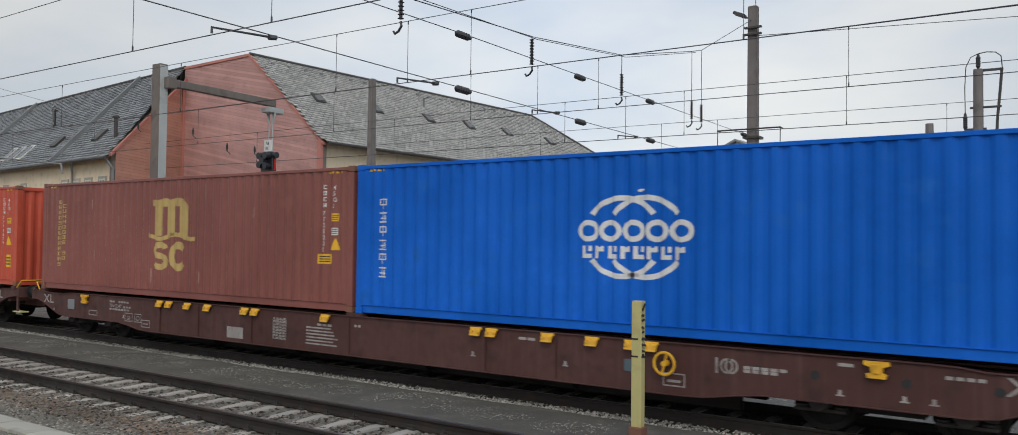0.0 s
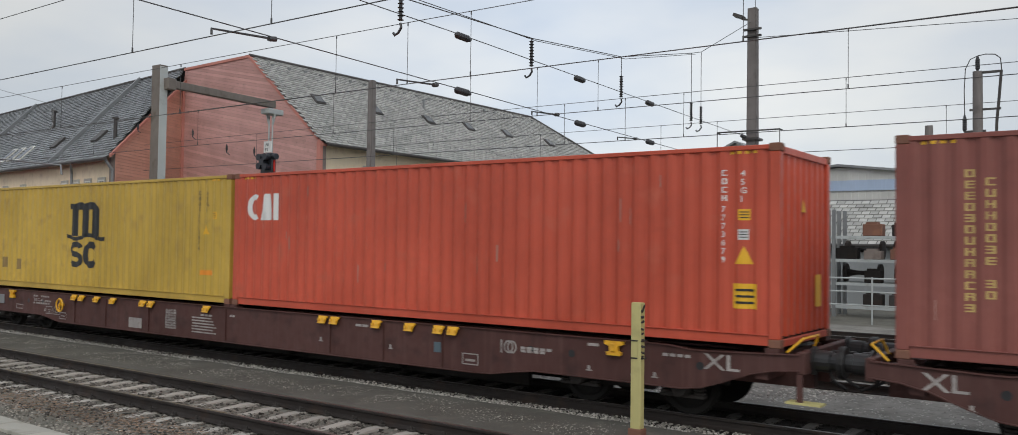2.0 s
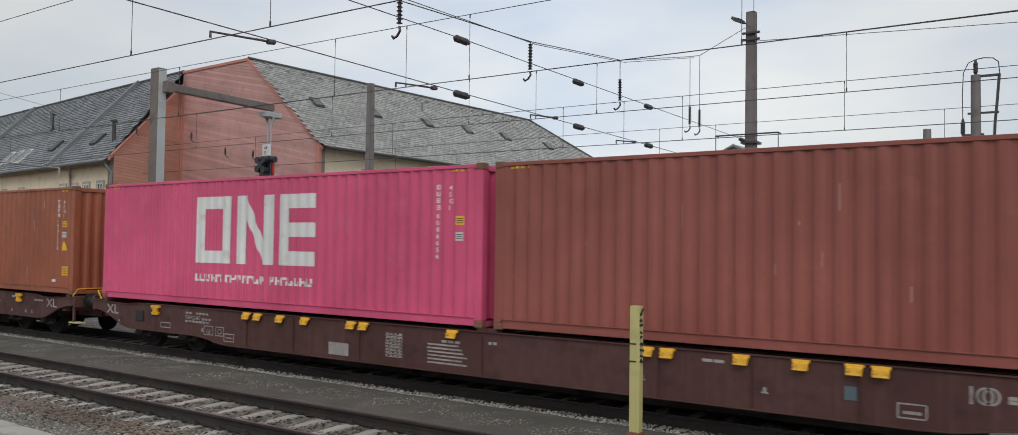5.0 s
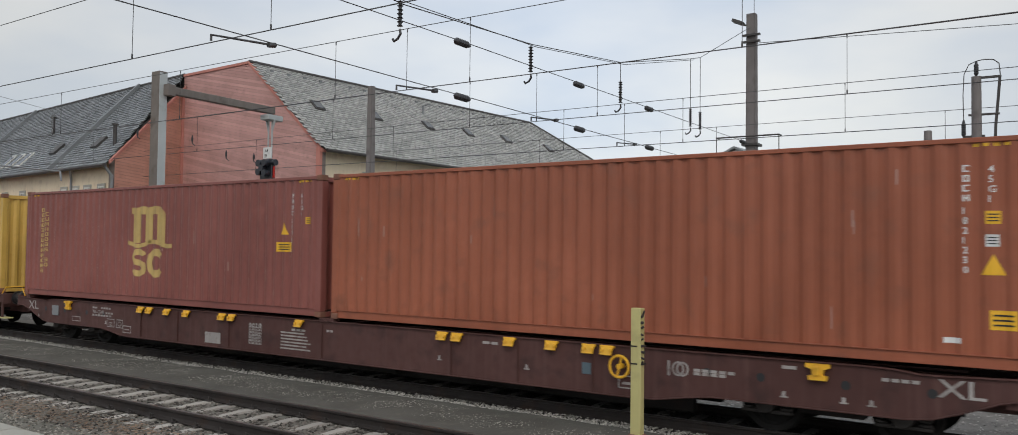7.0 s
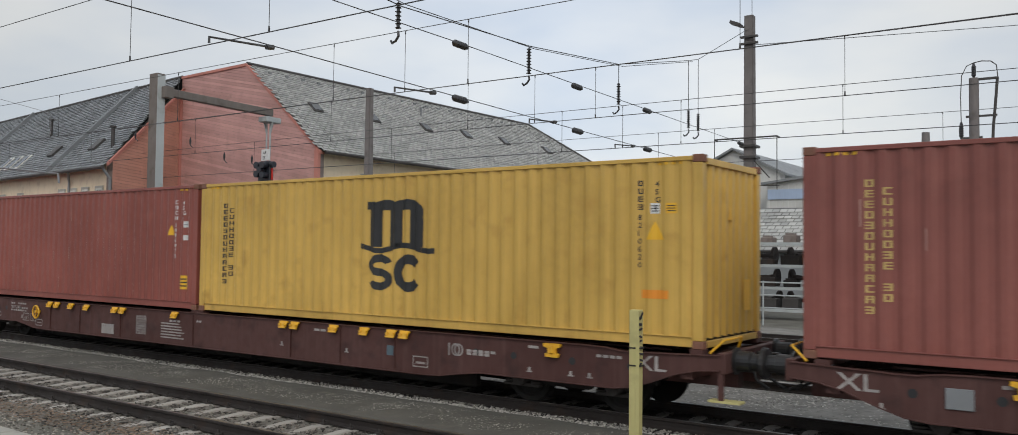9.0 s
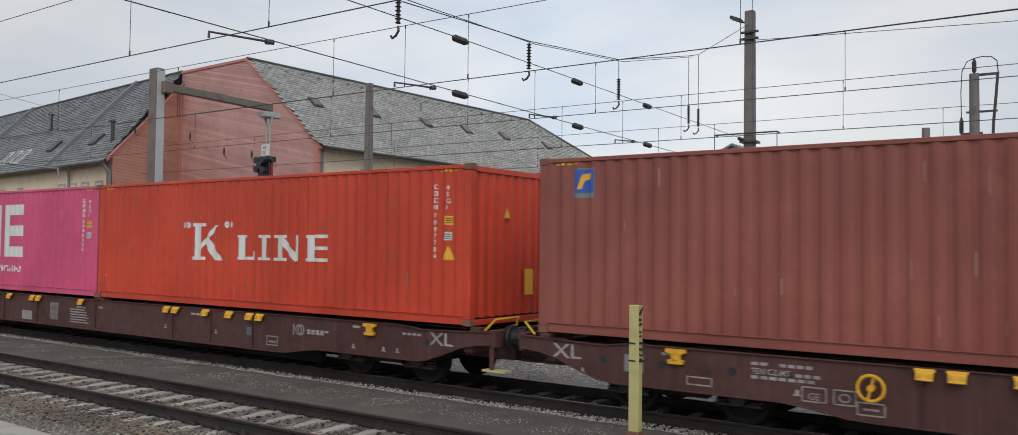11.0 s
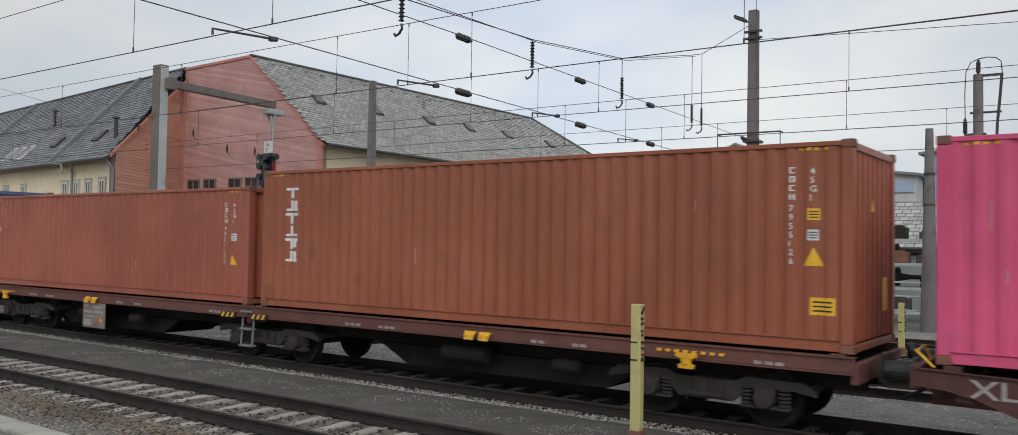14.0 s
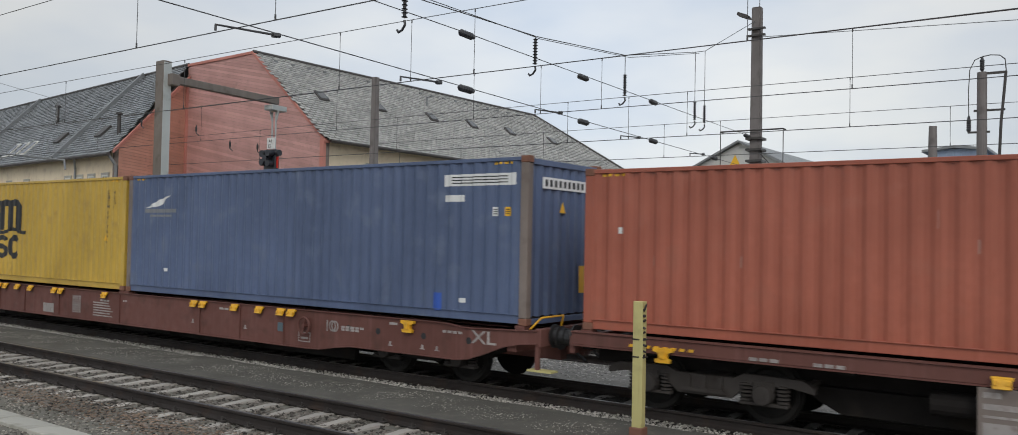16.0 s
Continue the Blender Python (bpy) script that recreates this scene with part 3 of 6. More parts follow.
def mark_one(bm, x, z):
    """Hollow square, a zigzag band and three bars; 4 m wide, over a row of small blocks."""
    for a, b, w, h in ((0, 0, 1.27, 0.28), (0, 1.22, 1.27, 0.28), (0, 0.28, 0.31, 0.94), (0.96, 0.28, 0.31, 0.94)):
        rect(bm, x + a, z + b, w, h)
    rect(bm, x + 1.46, z, 0.34, 1.50)
    rect(bm, x + 2.40, z, 0.34, 1.50)
    poly(bm, [(x + 1.80, z + 1.50), (x + 1.80, z + 1.02), (x + 2.40, z), (x + 2.40, z + 0.48)])
    for b in (0, 0.60, 1.20):
        rect(bm, x + 2.88, z + b, 1.11, 0.30)
    rect(bm, x + 2.88, z + 0.30, 0.30, 0.30)
    rect(bm, x + 2.88, z + 0.90, 0.30, 0.30)
    rnd = random.Random(2)
    xx = x
    for k, n in enumerate((5, 7, 7)):
        for _ in range(n):
            rect(bm, xx, z - 0.42, 0.05, 0.17)
            rect(bm, xx + 0.05, z - 0.42 + rnd.choice((0, 0.06, 0.12)), 0.10, 0.05)
            rect(bm, xx + 0.12, z - 0.42 + rnd.choice((0, 0.07)), 0.045, 0.10)
            xx += 0.195
        xx += 0.13


def mark_k(bm, x, z):
    """White serif-like blocks: one tall braced upright and four lower shapes, 4.9 m wide."""
    for k in range(2):
        ring(bm, x + 0.04 + 0.16 * k, z + 0.80, 0.06, 0.07, 0.05)
        ring(bm, x + 1.62 + 0.16 * k, z + 0.80, 0.06, 0.07, 0.05)
    a = x + 0.33
    rect(bm, a + 0.14, z + 0.05, 0.23, 0.78)
    rect(bm, a, z, 0.50, 0.075)
    rect(bm, a, z + 0.765, 0.50, 0.075)
    poly(bm, [(a + 0.37, z + 0.36), (a + 0.84, z + 0.79), (a + 1.0, z + 0.79), (a + 0.37, z + 0.24)])
    poly(bm, [(a + 0.44, z + 0.45), (a + 0.62, z + 0.55), (a + 1.15, z), (a + 0.84, z)])
    xx = x + 1.98
    h = 0.54
    for w, kind in ((0.62, 0), (0.40, 1), (0.84, 2), (0.72, 3)):
        rect(bm, xx + 0.09, z + 0.03, 0.18, h)
        rect(bm, xx, z + 0.03, 0.37, 0.06)
        rect(bm, xx, z + h - 0.03, 0.37, 0.06)
        if kind == 0:
            rect(bm, xx + 0.37, z + 0.03, 0.25, 0.07)
            rect(bm, xx + 0.55, z + 0.10, 0.07, 0.12)
        if kind == 2:
            poly(bm, [(xx + 0.27, z + h), (xx + 0.27, z + h - 0.2), (xx + 0.66, z), (xx + 0.66, z + 0.2)])
            rect(bm, xx + 0.66, z + 0.03, 0.09, h)
        if kind == 3:
            for q in (0.03, 0.27, 0.51):
                rect(bm, xx + 0.27, z + q, 0.42, 0.07)
        xx += w + 0.12


def mark_cai(bm, x, z):
    ring(bm, x + 0.24, z + 0.285, 0.24, 0.285, 0.12, 60, 300, 14)
    poly(bm, [(x + 0.40, z), (x + 0.80, z), (x + 0.72, z + 0.57), (x + 0.56, z + 0.57)])
    rect(bm, x + 0.86, z, 0.13, 0.57)


def mark_column(bm, x, z, count=6):
    """Six plain white serif-like blocks one above the other."""
    for k in range(count):
        zz = z + (count - 1 - k) * 0.264
        rect(bm, x + 0.12, zz, 0.12, 0.22)
        rect(bm, x, zz + 0.165, 0.36, 0.055) if k % 2 == 0 else rect(bm, x + 0.02, zz, 0.33, 0.05)
        if k in (1, 4, 5):
            rect(bm, x + 0.26, zz + 0.03, 0.08, 0.18)


def mark_han(bm, x, z, count=6):
    for k in range(count):
        zz = z - k * 0.262
        rect(bm, x, zz + 0.17, 0.21, 0.025)
        rect(bm, x + 0.09, zz, 0.03, 0.21)
        rect(bm, x + 0.02, zz + 0.07, 0.18, 0.025)
        if k % 2:
            rect(bm, x, zz, 0.21, 0.025)
            rect(bm, x + 0.16, zz + 0.04, 0.025, 0.11)
        else:
            rect(bm, x, zz + 0.07, 0.025, 0.12)
            rect(bm, x + 0.185, zz + 0.07, 0.025, 0.12)


def tri_mesh(bm, x, z, s):
    poly(bm, [(x, z), (x + s, z), (x + s / 2, z + s * 0.95)])


def container(x0, color, label, height=2.896, z=1.16, logo=None, logo_mat="white", size_code="45G1", number="", number_x=11.33,
              texts=(), stickers=(), code_mat="white", rusty=True, post="", end_plate=False):
    """A forty-foot container with its lower left end at x0 when the clip starts."""
    c = thing("shipping_container", label, "container", "containers on the train", at=(x0, TRAIN_Y, z))
    body = M[color]
    H = height
    # frame: bottom rails, top rails, sills, headers
    for s in (-1, 1):
        bm = B()
        y = s * WID / 2
        ya, yb = sorted((y - s * 0.030, y - s * 0.09))
        box(bm, 0.16, L40 - 0.16, ya, yb, 0.02, 0.168, 0.006)
        ya, yb = sorted((y - s * 0.004, y - s * 0.05))
        box(bm, 0.16, L40 - 0.16, ya, yb, 0.169, 0.180)
        part("bottom_rail", bm, body, c)
        bm = B()
        box(bm, 0.16, L40 - 0.16, min(y, y - s * 0.06), max(y, y - s * 0.06), H - 0.085, H - 0.02, 0.006)
        part("top_rail", bm, body, c)
        bm = B()
        corrugated(bm, 0.14, L40 - 0.14, 0.176, H - 0.07, lambda x, d, zz: (x, s * (WID / 2 - 0.012 - d), zz))
        part("side_panel", bm, body, c)
    bm = B()
    corrugated(bm, 0.1, L40 - 0.1, -WID / 2 + 0.06, WID / 2 - 0.06, lambda x, d, y: (x, y, H - 0.022 - d * 0.5))
    part("roof", bm, body, c)
    bm = B()
    box(bm, 0.05, L40 - 0.05, -WID / 2 + 0.05, WID / 2 - 0.05, 0.11, 0.15)
    part("floor", bm, M["bogie"], c)
    # the corrugated front end and the doors at the other end
    bm = B()
    corrugated(bm, -WID / 2 + 0.14, WID / 2 - 0.14, 0.14, H - 0.09, lambda y, d, zz: (L40 - 0.022 - d * 1.25, y, zz), 0.02)
    part("end_panel", bm, body, c)
    for n, zz in (("end_sill", 0.06), ("end_header", H - 0.09)):
        for xa in (0.0, L40 - 0.10):
            bm = B()
            box(bm, xa, xa + 0.10, -WID / 2 + 0.16, WID / 2 - 0.16, zz - 0.05, zz + 0.05, 0.006)
            part(n, bm, body, c)
    for s in (-1, 1):
        bm = B()
        box(bm, 0.03, 0.08, min(0.01 * s, s * 1.08), max(0.01 * s, s * 1.08), 0.12, H - 0.15)
        d = part("door", bm, body, c)
        bm = B()
        for q in (0.3, 0.8):
            rod(bm, (0.0, s * q, 0.1), (0.0, s * q, H - 0.1), 0.017, 8)
        part("locking_bar", bm, M["plate"], d)
    for xx in (0, 1):
        for s in (-1, 1):
            bm = B()
            xa = 0.0 if xx == 0 else L40 - 0.16
            ya, yb = sorted((s * WID / 2, s * (WID / 2 - 0.15)))
            box(bm, xa, xa + 0.16, ya, yb, 0.118, H - 0.118, 0.012)
            part("corner_post", bm, M[post] if post else body, c)
            for zz in (0.0, H - 0.118):
                bm = B()
                box(bm, xa - 0.003, xa + 0.175, min(ya, yb) - 0.003, max(ya, yb) + 0.003, zz, zz + 0.118, 0.010)
                part("corner_casting", bm, M["gum"] if rusty else body, c)
    # markings
    sheets = {}

    def sheet(key):
        return sheets.setdefault(key, B())
    if logo:
        logo(sheet(logo_mat + " emblem"))
    bm = sheet(code_mat + " lettering")
    if number:
        bars_down(bm, number_x, H - 0.36, 4)
        words(bm, number, number_x, H - 0.36 - 4 * 0.123 - 0.12, 0.12, vertical=True)
    if size_code:
        words(bm, size_code, number_x + 0.29, H - 0.46, 0.12, vertical=True)
    for f in texts:
        f(sheet)
    for n, (key, x, zz, w, h) in enumerate(stickers):
        if key == "tri":
            tri_mesh(sheet("label warning_label %d" % n), x, zz, w)
        else:
            rect(sheet("%s label_plate %d" % (key, n)), x, zz, w, h)
            if key in ("label", "white") and h > 0.12:
                dark = sheet("black label_print")
                for k in range(3):
                    rect(dark, x + w * 0.12, zz + h * (0.2 + 0.25 * k), w * 0.76, h * 0.09)
    # yellow and black corner hatching under the top rail
    for k in range(4):
        for xa in (0.30, L40 - 0.75):
            rect(sheet("label hatching"), xa + k * 0.115, H - 0.135, 0.07, 0.04)
    rnd = random.Random(int(-x0 * 10))
    for k in range(12):
        x, zz = rnd.uniform(0.4, 11.0), rnd.uniform(0.3, H - 0.5)
        rect(sheet("scuff scuff"), x, zz, rnd.uniform(0.008, 0.025), rnd.uniform(0.05, 0.38)) if color not in ("blue", "navy", "yellow", "yellow2") else None
    for key, bm in list(sheets.items()):
        m, nm = key.split(" ")[:2]
        xs = [v.co.x for v in bm.verts]
        if not xs:
            bm.free()
            continue
        conform(bm, min(xs), max(xs))
        if nm in ("label_print", "plate_emblem") or m == "blue_label":
            for v in bm.verts:
                v.co.y -= 0.003 if nm != "plate_emblem" else 0.006
        ob = part(nm, bm, M[m], c, {"white": "white painted", "gold": "gold painted", "black": "black painted", "label": "yellow"}.get(m, ""))
        if nm in ("lettering", "label_print", "hatching", "scuff"):
            tagged(ob, kind="stuff")
    # labels on the end wall
    bm = B()
    bm.faces.new([bm.verts.new((L40 - 0.018, y, zz)) for y, zz in ((-0.20, 1.95), (0.0, 1.95), (-0.1, 2.15))])
    part("warning_label", bm, M["label"], c, "yellow")
    bm = B()
    bm.faces.new([bm.verts.new((L40 - 0.018, y, zz)) for y, zz in ((0.50, 0.50), (0.78, 0.50), (0.78, 1.0), (0.50, 1.0))])
    part("warning_label", bm, M["label"], c, "yellow")
    if end_plate:
        bm = B()
        box(bm, L40 - 0.02, L40 - 0.012, -0.75, 0.75, 2.36, 2.56)
        pl = part("number_plate", bm, M["white"], c, "white plate with dark blocks")
        bm = B()
        for k in range(9):
            box(bm, L40 - 0.012, L40 - 0.009, -0.68 + k * 0.15, -0.60 + k * 0.15, 2.40, 2.52)
        tagged(part("plate_print", bm, M["black"], pl), kind="stuff")
    return c


def med(key, xa=0.81):
    """The carrier's name as two columns of blocks."""
    def put(sheet):
        bm = sheet(key + " lettering")
        bars_down(bm, xa, 2.42, 13, 0.11, 0.098, 0.042)
        bars_down(bm, xa + 0.23, 2.31, 11, 0.11, 0.098, 0.042, skip=(8,))
    return put


def make_containers():
    cs = []
    std = (("label", 11.58, 1.80, 0.17, 0.16), ("white", 11.58, 1.52, 0.15, 0.15), ("tri", 11.53, 1.17, 0.27, 0))
    msc = lambda bm: mark_msc(bm, 5.30, 0.64)
    # order of the train, from its front
    cs.append(container(-12.45, "blue", "bright blue container with a white globe emblem on a flat wagon", logo=lambda bm: mark_globe(bm, 6.05, 1.52),
                        texts=(lambda s: mark_han(s("white lettering"), 0.58, 2.03),), rusty=False))
    cs.append(container(-24.75, "maroon", "maroon container with a gold emblem, scuffed, on a flat wagon", logo=msc, logo_mat="gold", number="7725221",
                        texts=(med("gold"),), stickers=std[:2] + (("tri", 11.55, 1.22, 0.26, 0), ("label", 11.15, 0.94, 0.45, 0.20))))
    cs.append(container(-38.45, "cai_red", "orange-red container with a small white emblem on a flat wagon", logo=lambda bm: mark_cai(bm, 0.46, 1.86),
                        number="7773679", stickers=std + (("label", 11.50, 0.53, 0.36, 0.36),)))
    cs.append(container(-50.77, "yellow", "mustard yellow container with a black emblem on a flat wagon", logo=msc, logo_mat="black", code_mat="black", number="5512874", number_x=11.02,
                        texts=(med("black"),), stickers=(("label", 11.5, 1.9, 0.17, 0.16), ("tri", 11.15, 1.55, 0.26, 0), ("orange_label", 11.1, 0.62, 0.45, 0.11), ("patch", 1.53, 0.56, 0.34, 0.30), ("patch", 2.42, 0.52, 0.20, 0.30))))
    cs.append(container(-64.48, "rustred", "plain brown-red container on a flat wagon", number="6550201", stickers=std))
    cs.append(container(-76.94, "magenta", "magenta container with a large white emblem on a flat wagon", logo=lambda bm: mark_one(bm, 3.88, 0.97),
                        number="6086656", number_x=11.12, stickers=std[:2]))
    cs.append(container(-90.62, "orange_brown", "plain orange-brown container on a flat wagon", number="1821230",
                        stickers=std + (("label", 11.62, 0.50, 0.30, 0.24), ("white", 11.10, 0.31, 0.20, 0.07))))
    cs.append(container(-103.13, "maroon", "maroon container with a gold emblem on a flat wagon", logo=msc, logo_mat="gold", number="5506111", number_x=11.25,
                        texts=(med("gold"),), stickers=(("label", 11.68, 1.90, 0.16, 0.14), ("tri", 10.90, 1.68, 0.26, 0), ("label", 10.80, 1.32, 0.44, 0.2))))
    cs.append(container(-116.79, "yellow2", "warm yellow container with a black emblem on a flat wagon", logo=msc, logo_mat="black", code_mat="black", number="8210620", number_x=11.12,
                        texts=(med("black"),), stickers=(("label", 11.6, 2.02, 0.16, 0.16), ("white", 11.34, 2.02, 0.14, 0.16), ("tri", 11.26, 1.62, 0.30, 0), ("orange_label", 11.18, 0.72, 0.46, 0.13))))
    cs.append(container(-129.12, "rustred", "dull brown-red container with a small blue emblem plate", number="3895075",
                        texts=(lambda s: poly(s("label plate_emblem"), [(0.72, 2.36), (0.80, 2.36), (0.86, 2.50), (0.98, 2.52), (0.98, 2.62), (0.82, 2.60)]),),
                        stickers=(("white", 11.65, 1.90, 0.15, 0.14), ("white", 11.65, 1.6, 0.15, 0.12), ("tri", 11.02, 1.72, 0.26, 0), ("label", 11.55, 0.46, 0.30, 0.32),
                                  ("plate", 0.65, 2.22, 0.40, 0.48), ("blue_label", 0.67, 2.30, 0.36, 0.38))))
    cs.append(container(-142.76, "k_red", "bright red container with white block emblem on a flat wagon", logo=lambda bm: mark_k(bm, 3.66, 1.04),
                        number="7897784", stickers=std + (("white", 0.35, 0.55, 0.10, 0.06),)))
    cs.append(container(-154.90, "magenta", "dented magenta container with a large white emblem on a flat wagon", logo=lambda bm: mark_one(bm, 4.14, 0.97),
                        number="6086656", number_x=11.36, stickers=std[:2]))
    cs.append(container(-168.10, "orange_brown", "orange-brown container with a column of white blocks on a low wagon", logo=lambda bm: mark_column(bm, 0.74, 0.97),
                        number="7955126", stickers=std + (("label", 11.62, 0.50, 0.34, 0.24),), z=1.19))
    cs.append(container(-180.75, "salmon", "faded salmon container of standard height on a low wagon", height=2.591, size_code="42G1", number="4021133",
                        stickers=(("white", 11.58, 1.38, 0.14, 0.16), ("tri", 11.50, 0.84, 0.25, 0), ("white", 0.6, 1.55, 0.08, 0.10)), z=1.19))
    cs.append(container(-194.06, "navy", "faded navy blue container with white number plates on a flat wagon", size_code="", post="board_grey", end_plate=True,
                        stickers=(("white", 10.31, 2.40, 1.62, 0.21), ("white", 10.33, 2.12, 0.48, 0.12), ("white", 11.42, 1.86, 0.13, 0.16), ("label", 11.69, 1.86, 0.13, 0.16),
                                  ("plate", 0.70, 1.96, 1.28, 0.09), ("plate", 0.9, 1.86, 0.95, 0.05), ("blue_label", 10.1, 0.15, 0.2, 0.32), ("white", 1.6, 0.55, 0.1, 0.08), ("white", 10.7, 0.32, 0.16, 0.08)),
                        texts=(lambda s: [poly(s("white emblem"), [(0.75, 2.07), (1.35, 2.12), (1.75, 2.38), (1.2, 2.24)])],)))
    cs.append(container(-206.38, "yellow", "mustard yellow container with a black emblem behind the blue one", logo=msc, logo_mat="black", code_mat="black", number="4417093",
                        texts=(med("black"),), stickers=(("tri", 11.15, 1.25, 0.24, 0),)))
    return cs


TRAIN = make_containers()


# ---------------------------------------------------------------- wagons
def wheelset_mesh():
    bm = B()
    rod(bm, (0, -1.0, 0), (0, 1.0, 0), 0.08, 12)
    for s in (-1, 1):
        lathe(bm, [(s * 0.66, 0.10), (s * 0.665, 0.47), (s * 0.70, 0.475), (s * 0.705, 0.455), (s * 0.80, 0.445), (s * 0.80, 0.37),
                   (s * 0.745, 0.33), (s * 0.745, 0.17), (s * 0.80, 0.13), (s * 0.82, 0.08)], (0, 0, 0), "y", 26)
        for k in range(6):
            a = k * math.tau / 6
            rod(bm, (0.25 * math.cos(a), s * 0.74, 0.25 * math.sin(a)), (0.25 * math.cos(a), s * 0.76, 0.25 * math.sin(a)), 0.03, 6)
    return mesh_of("wheelset", bm, M["tyre"])


def bogie_frame_mesh(surface="bogie"):
    """Two arched side frames with a bolster between them."""
    bm = B()
    up = [(-1.62, 0.62), (-1.45, 0.72), (-0.62, 0.74), (-0.45, 0.66), (0.45, 0.66), (0.62, 0.74), (1.45, 0.72), (1.62, 0.62)]
    lo = [(1.62, 0.54), (1.30, 0.60), (0.66, 0.58), (0.42, 0.36), (-0.42, 0.36), (-0.66, 0.58), (-1.30, 0.60), (-1.62, 0.54)]
    for s in (-1, 1):
        extrude_xz(bm, up + lo, s * 0.94, s * 1.06)
        extrude_xz(bm, [(-0.35, 0.40), (0.35, 0.40), (0.30, 0.46), (-0.30, 0.46)], s * 1.06, s * 1.10)
        for xx in (-0.25, 0.0, 0.25):
            box(bm, xx - 0.04, xx + 0.04, min(s * 1.05, s * 1.09), max(s * 1.05, s * 1.09), 0.42, 0.64)
    box(bm, -0.28, 0.28, -0.95, 0.95, 0.42, 0.66, 0.02)
    for s in (-1, 1):
        box(bm, s * 1.5 - 0.05, s * 1.5 + 0.05, -0.95, 0.95, 0.58, 0.68)
    return mesh_of("bogie", bm, M[surface])


def axle_box_mesh():
    bm = B()
    lathe(bm, [(-1.17, 0.10), (-1.165, 0.135), (-1.12, 0.15), (-0.92, 0.16)], (0, 0, 0), "y", 14)
    box(bm, -0.16, 0.16, -1.10, -0.92, 0.05, 0.20, 0.02)
    box(bm, -0.36, 0.36, -1.08, -0.94, -0.16, -0.11, 0.01)
    for s in (-1, 1):
        for k in range(5):
            lathe(bm, [(-0.02, 0.07), (-0.012, 0.092), (0.012, 0.092), (0.02, 0.07)], (s * 0.27, -1.01, -0.085 + k * 0.055), "z", 12)
    box(bm, -0.05, 0.05, -1.178, -1.165, -0.05, 0.05)
    return mesh_of("axle_box", bm, M["axlebox"])


WHEELSET, BOGIE, BOGIE_GREY, AXLEBOX = wheelset_mesh(), bogie_frame_mesh(), bogie_frame_mesh("axlebox"), axle_box_mesh()


def bogie(wagon, x, frame_mesh=None):
    b = shared("bogie", frame_mesh or BOGIE, wagon, (x, 0, 0))
    for s in (-1, 1):
        w = shared("wheelset", WHEELSET, b, (s * 0.9, 0, 0.46))
        shared("axle_box", AXLEBOX, b, (s * 0.9, 0, 0.46))
        shared("axle_box", AXLEBOX, b, (s * 0.9, 0, 0.46), math.pi)
    return b


def flap_mesh():
    """A folded-down container spigot: a hinged plate with two lugs."""
    bm = B()
    prism(bm, [(-0.105, 0, 0.0), (0.105, 0, 0.0), (0.10, -0.06, -0.12), (-0.10, -0.06, -0.12)], (0, -0.022, 0.012))
    rod(bm, (-0.12, -0.005, 0.01), (0.12, -0.005, 0.01), 0.022, 8)
    for s in (-1, 1):
        rod(bm, (s * 0.07, -0.04, -0.045), (s * 0.07, -0.075, -0.04), 0.03, 8)
    return mesh_of("spigot_flap", bm, M["yellowp"])


def hook_mesh():
    bm = B()
    extrude_xz(bm, [(-0.16, 0.0), (0.16, 0.0), (0.16, -0.05), (0.08, -0.075), (0.07, -0.15), (0.13, -0.165), (0.115, -0.22), (-0.115, -0.22),
                    (-0.13, -0.165), (-0.07, -0.15), (-0.08, -0.075), (-0.16, -0.05)], -0.06, 0.0)
    box(bm, -0.04, 0.04, -0.09, -0.055, -0.16, -0.03, 0.012)
    return mesh_of("lashing_hook", bm, M["yellowp"])


FLAP, HOOK = flap_mesh(), hook_mesh()


def handwheel(bm, r=0.165):
    n, k = 20, 6
    rows = []
    for i in range(n):
        a = i * math.tau / n
        rows.append([bm.verts.new(((r + 0.022 * math.cos(q * math.tau / k)) * math.cos(a), 0.022 * math.sin(q * math.tau / k),
                                   (r + 0.022 * math.cos(q * math.tau / k)) * math.sin(a))) for q in range(k)])
    for i in range(n):
        a, b = rows[i], rows[(i + 1) % n]
        for q in range(k):
            bm.faces.new((a[q], a[(q + 1) % k], b[(q + 1) % k], b[q]))
    for a in (75, 255):
        rod(bm, (0, 0.02, 0), (r * math.cos(radians(a)), 0, r * math.sin(radians(a))), 0.02, 6)
    rod(bm, (0, -0.02, 0), (0, 0.12, 0), 0.045, 8)


SIDE_Y = -1.30
SILL = [(-12.55, 1.10), (-11.2, 1.05), (-10.95, 1.05), (-10.65, 1.09), (-10.3, 1.10), (10.3, 1.10), (10.65, 1.09), (10.95, 1.05), (11.2, 1.05), (12.55, 1.10),
        (12.55, 0.90), (12.2, 0.87), (11.85, 0.79), (11.44, 0.63), (11.1, 0.52), (10.8, 0.485), (8.2, 0.485), (7.8, 0.44), (7.3, 0.36), (6.9, 0.345),
        (-6.9, 0.345), (-7.3, 0.36), (-7.8, 0.44), (-8.2, 0.485), (-10.8, 0.485), (-11.1, 0.52), (-11.44, 0.63), (-11.85, 0.79), (-12.2, 0.87), (-12.55, 0.90)]


def rib_mesh(paint):
    bm = B()
    box(bm, -0.008, 0.008, -0.015, 0.015, 0, 0.69)
    return mesh_of("rib", bm, M[paint])


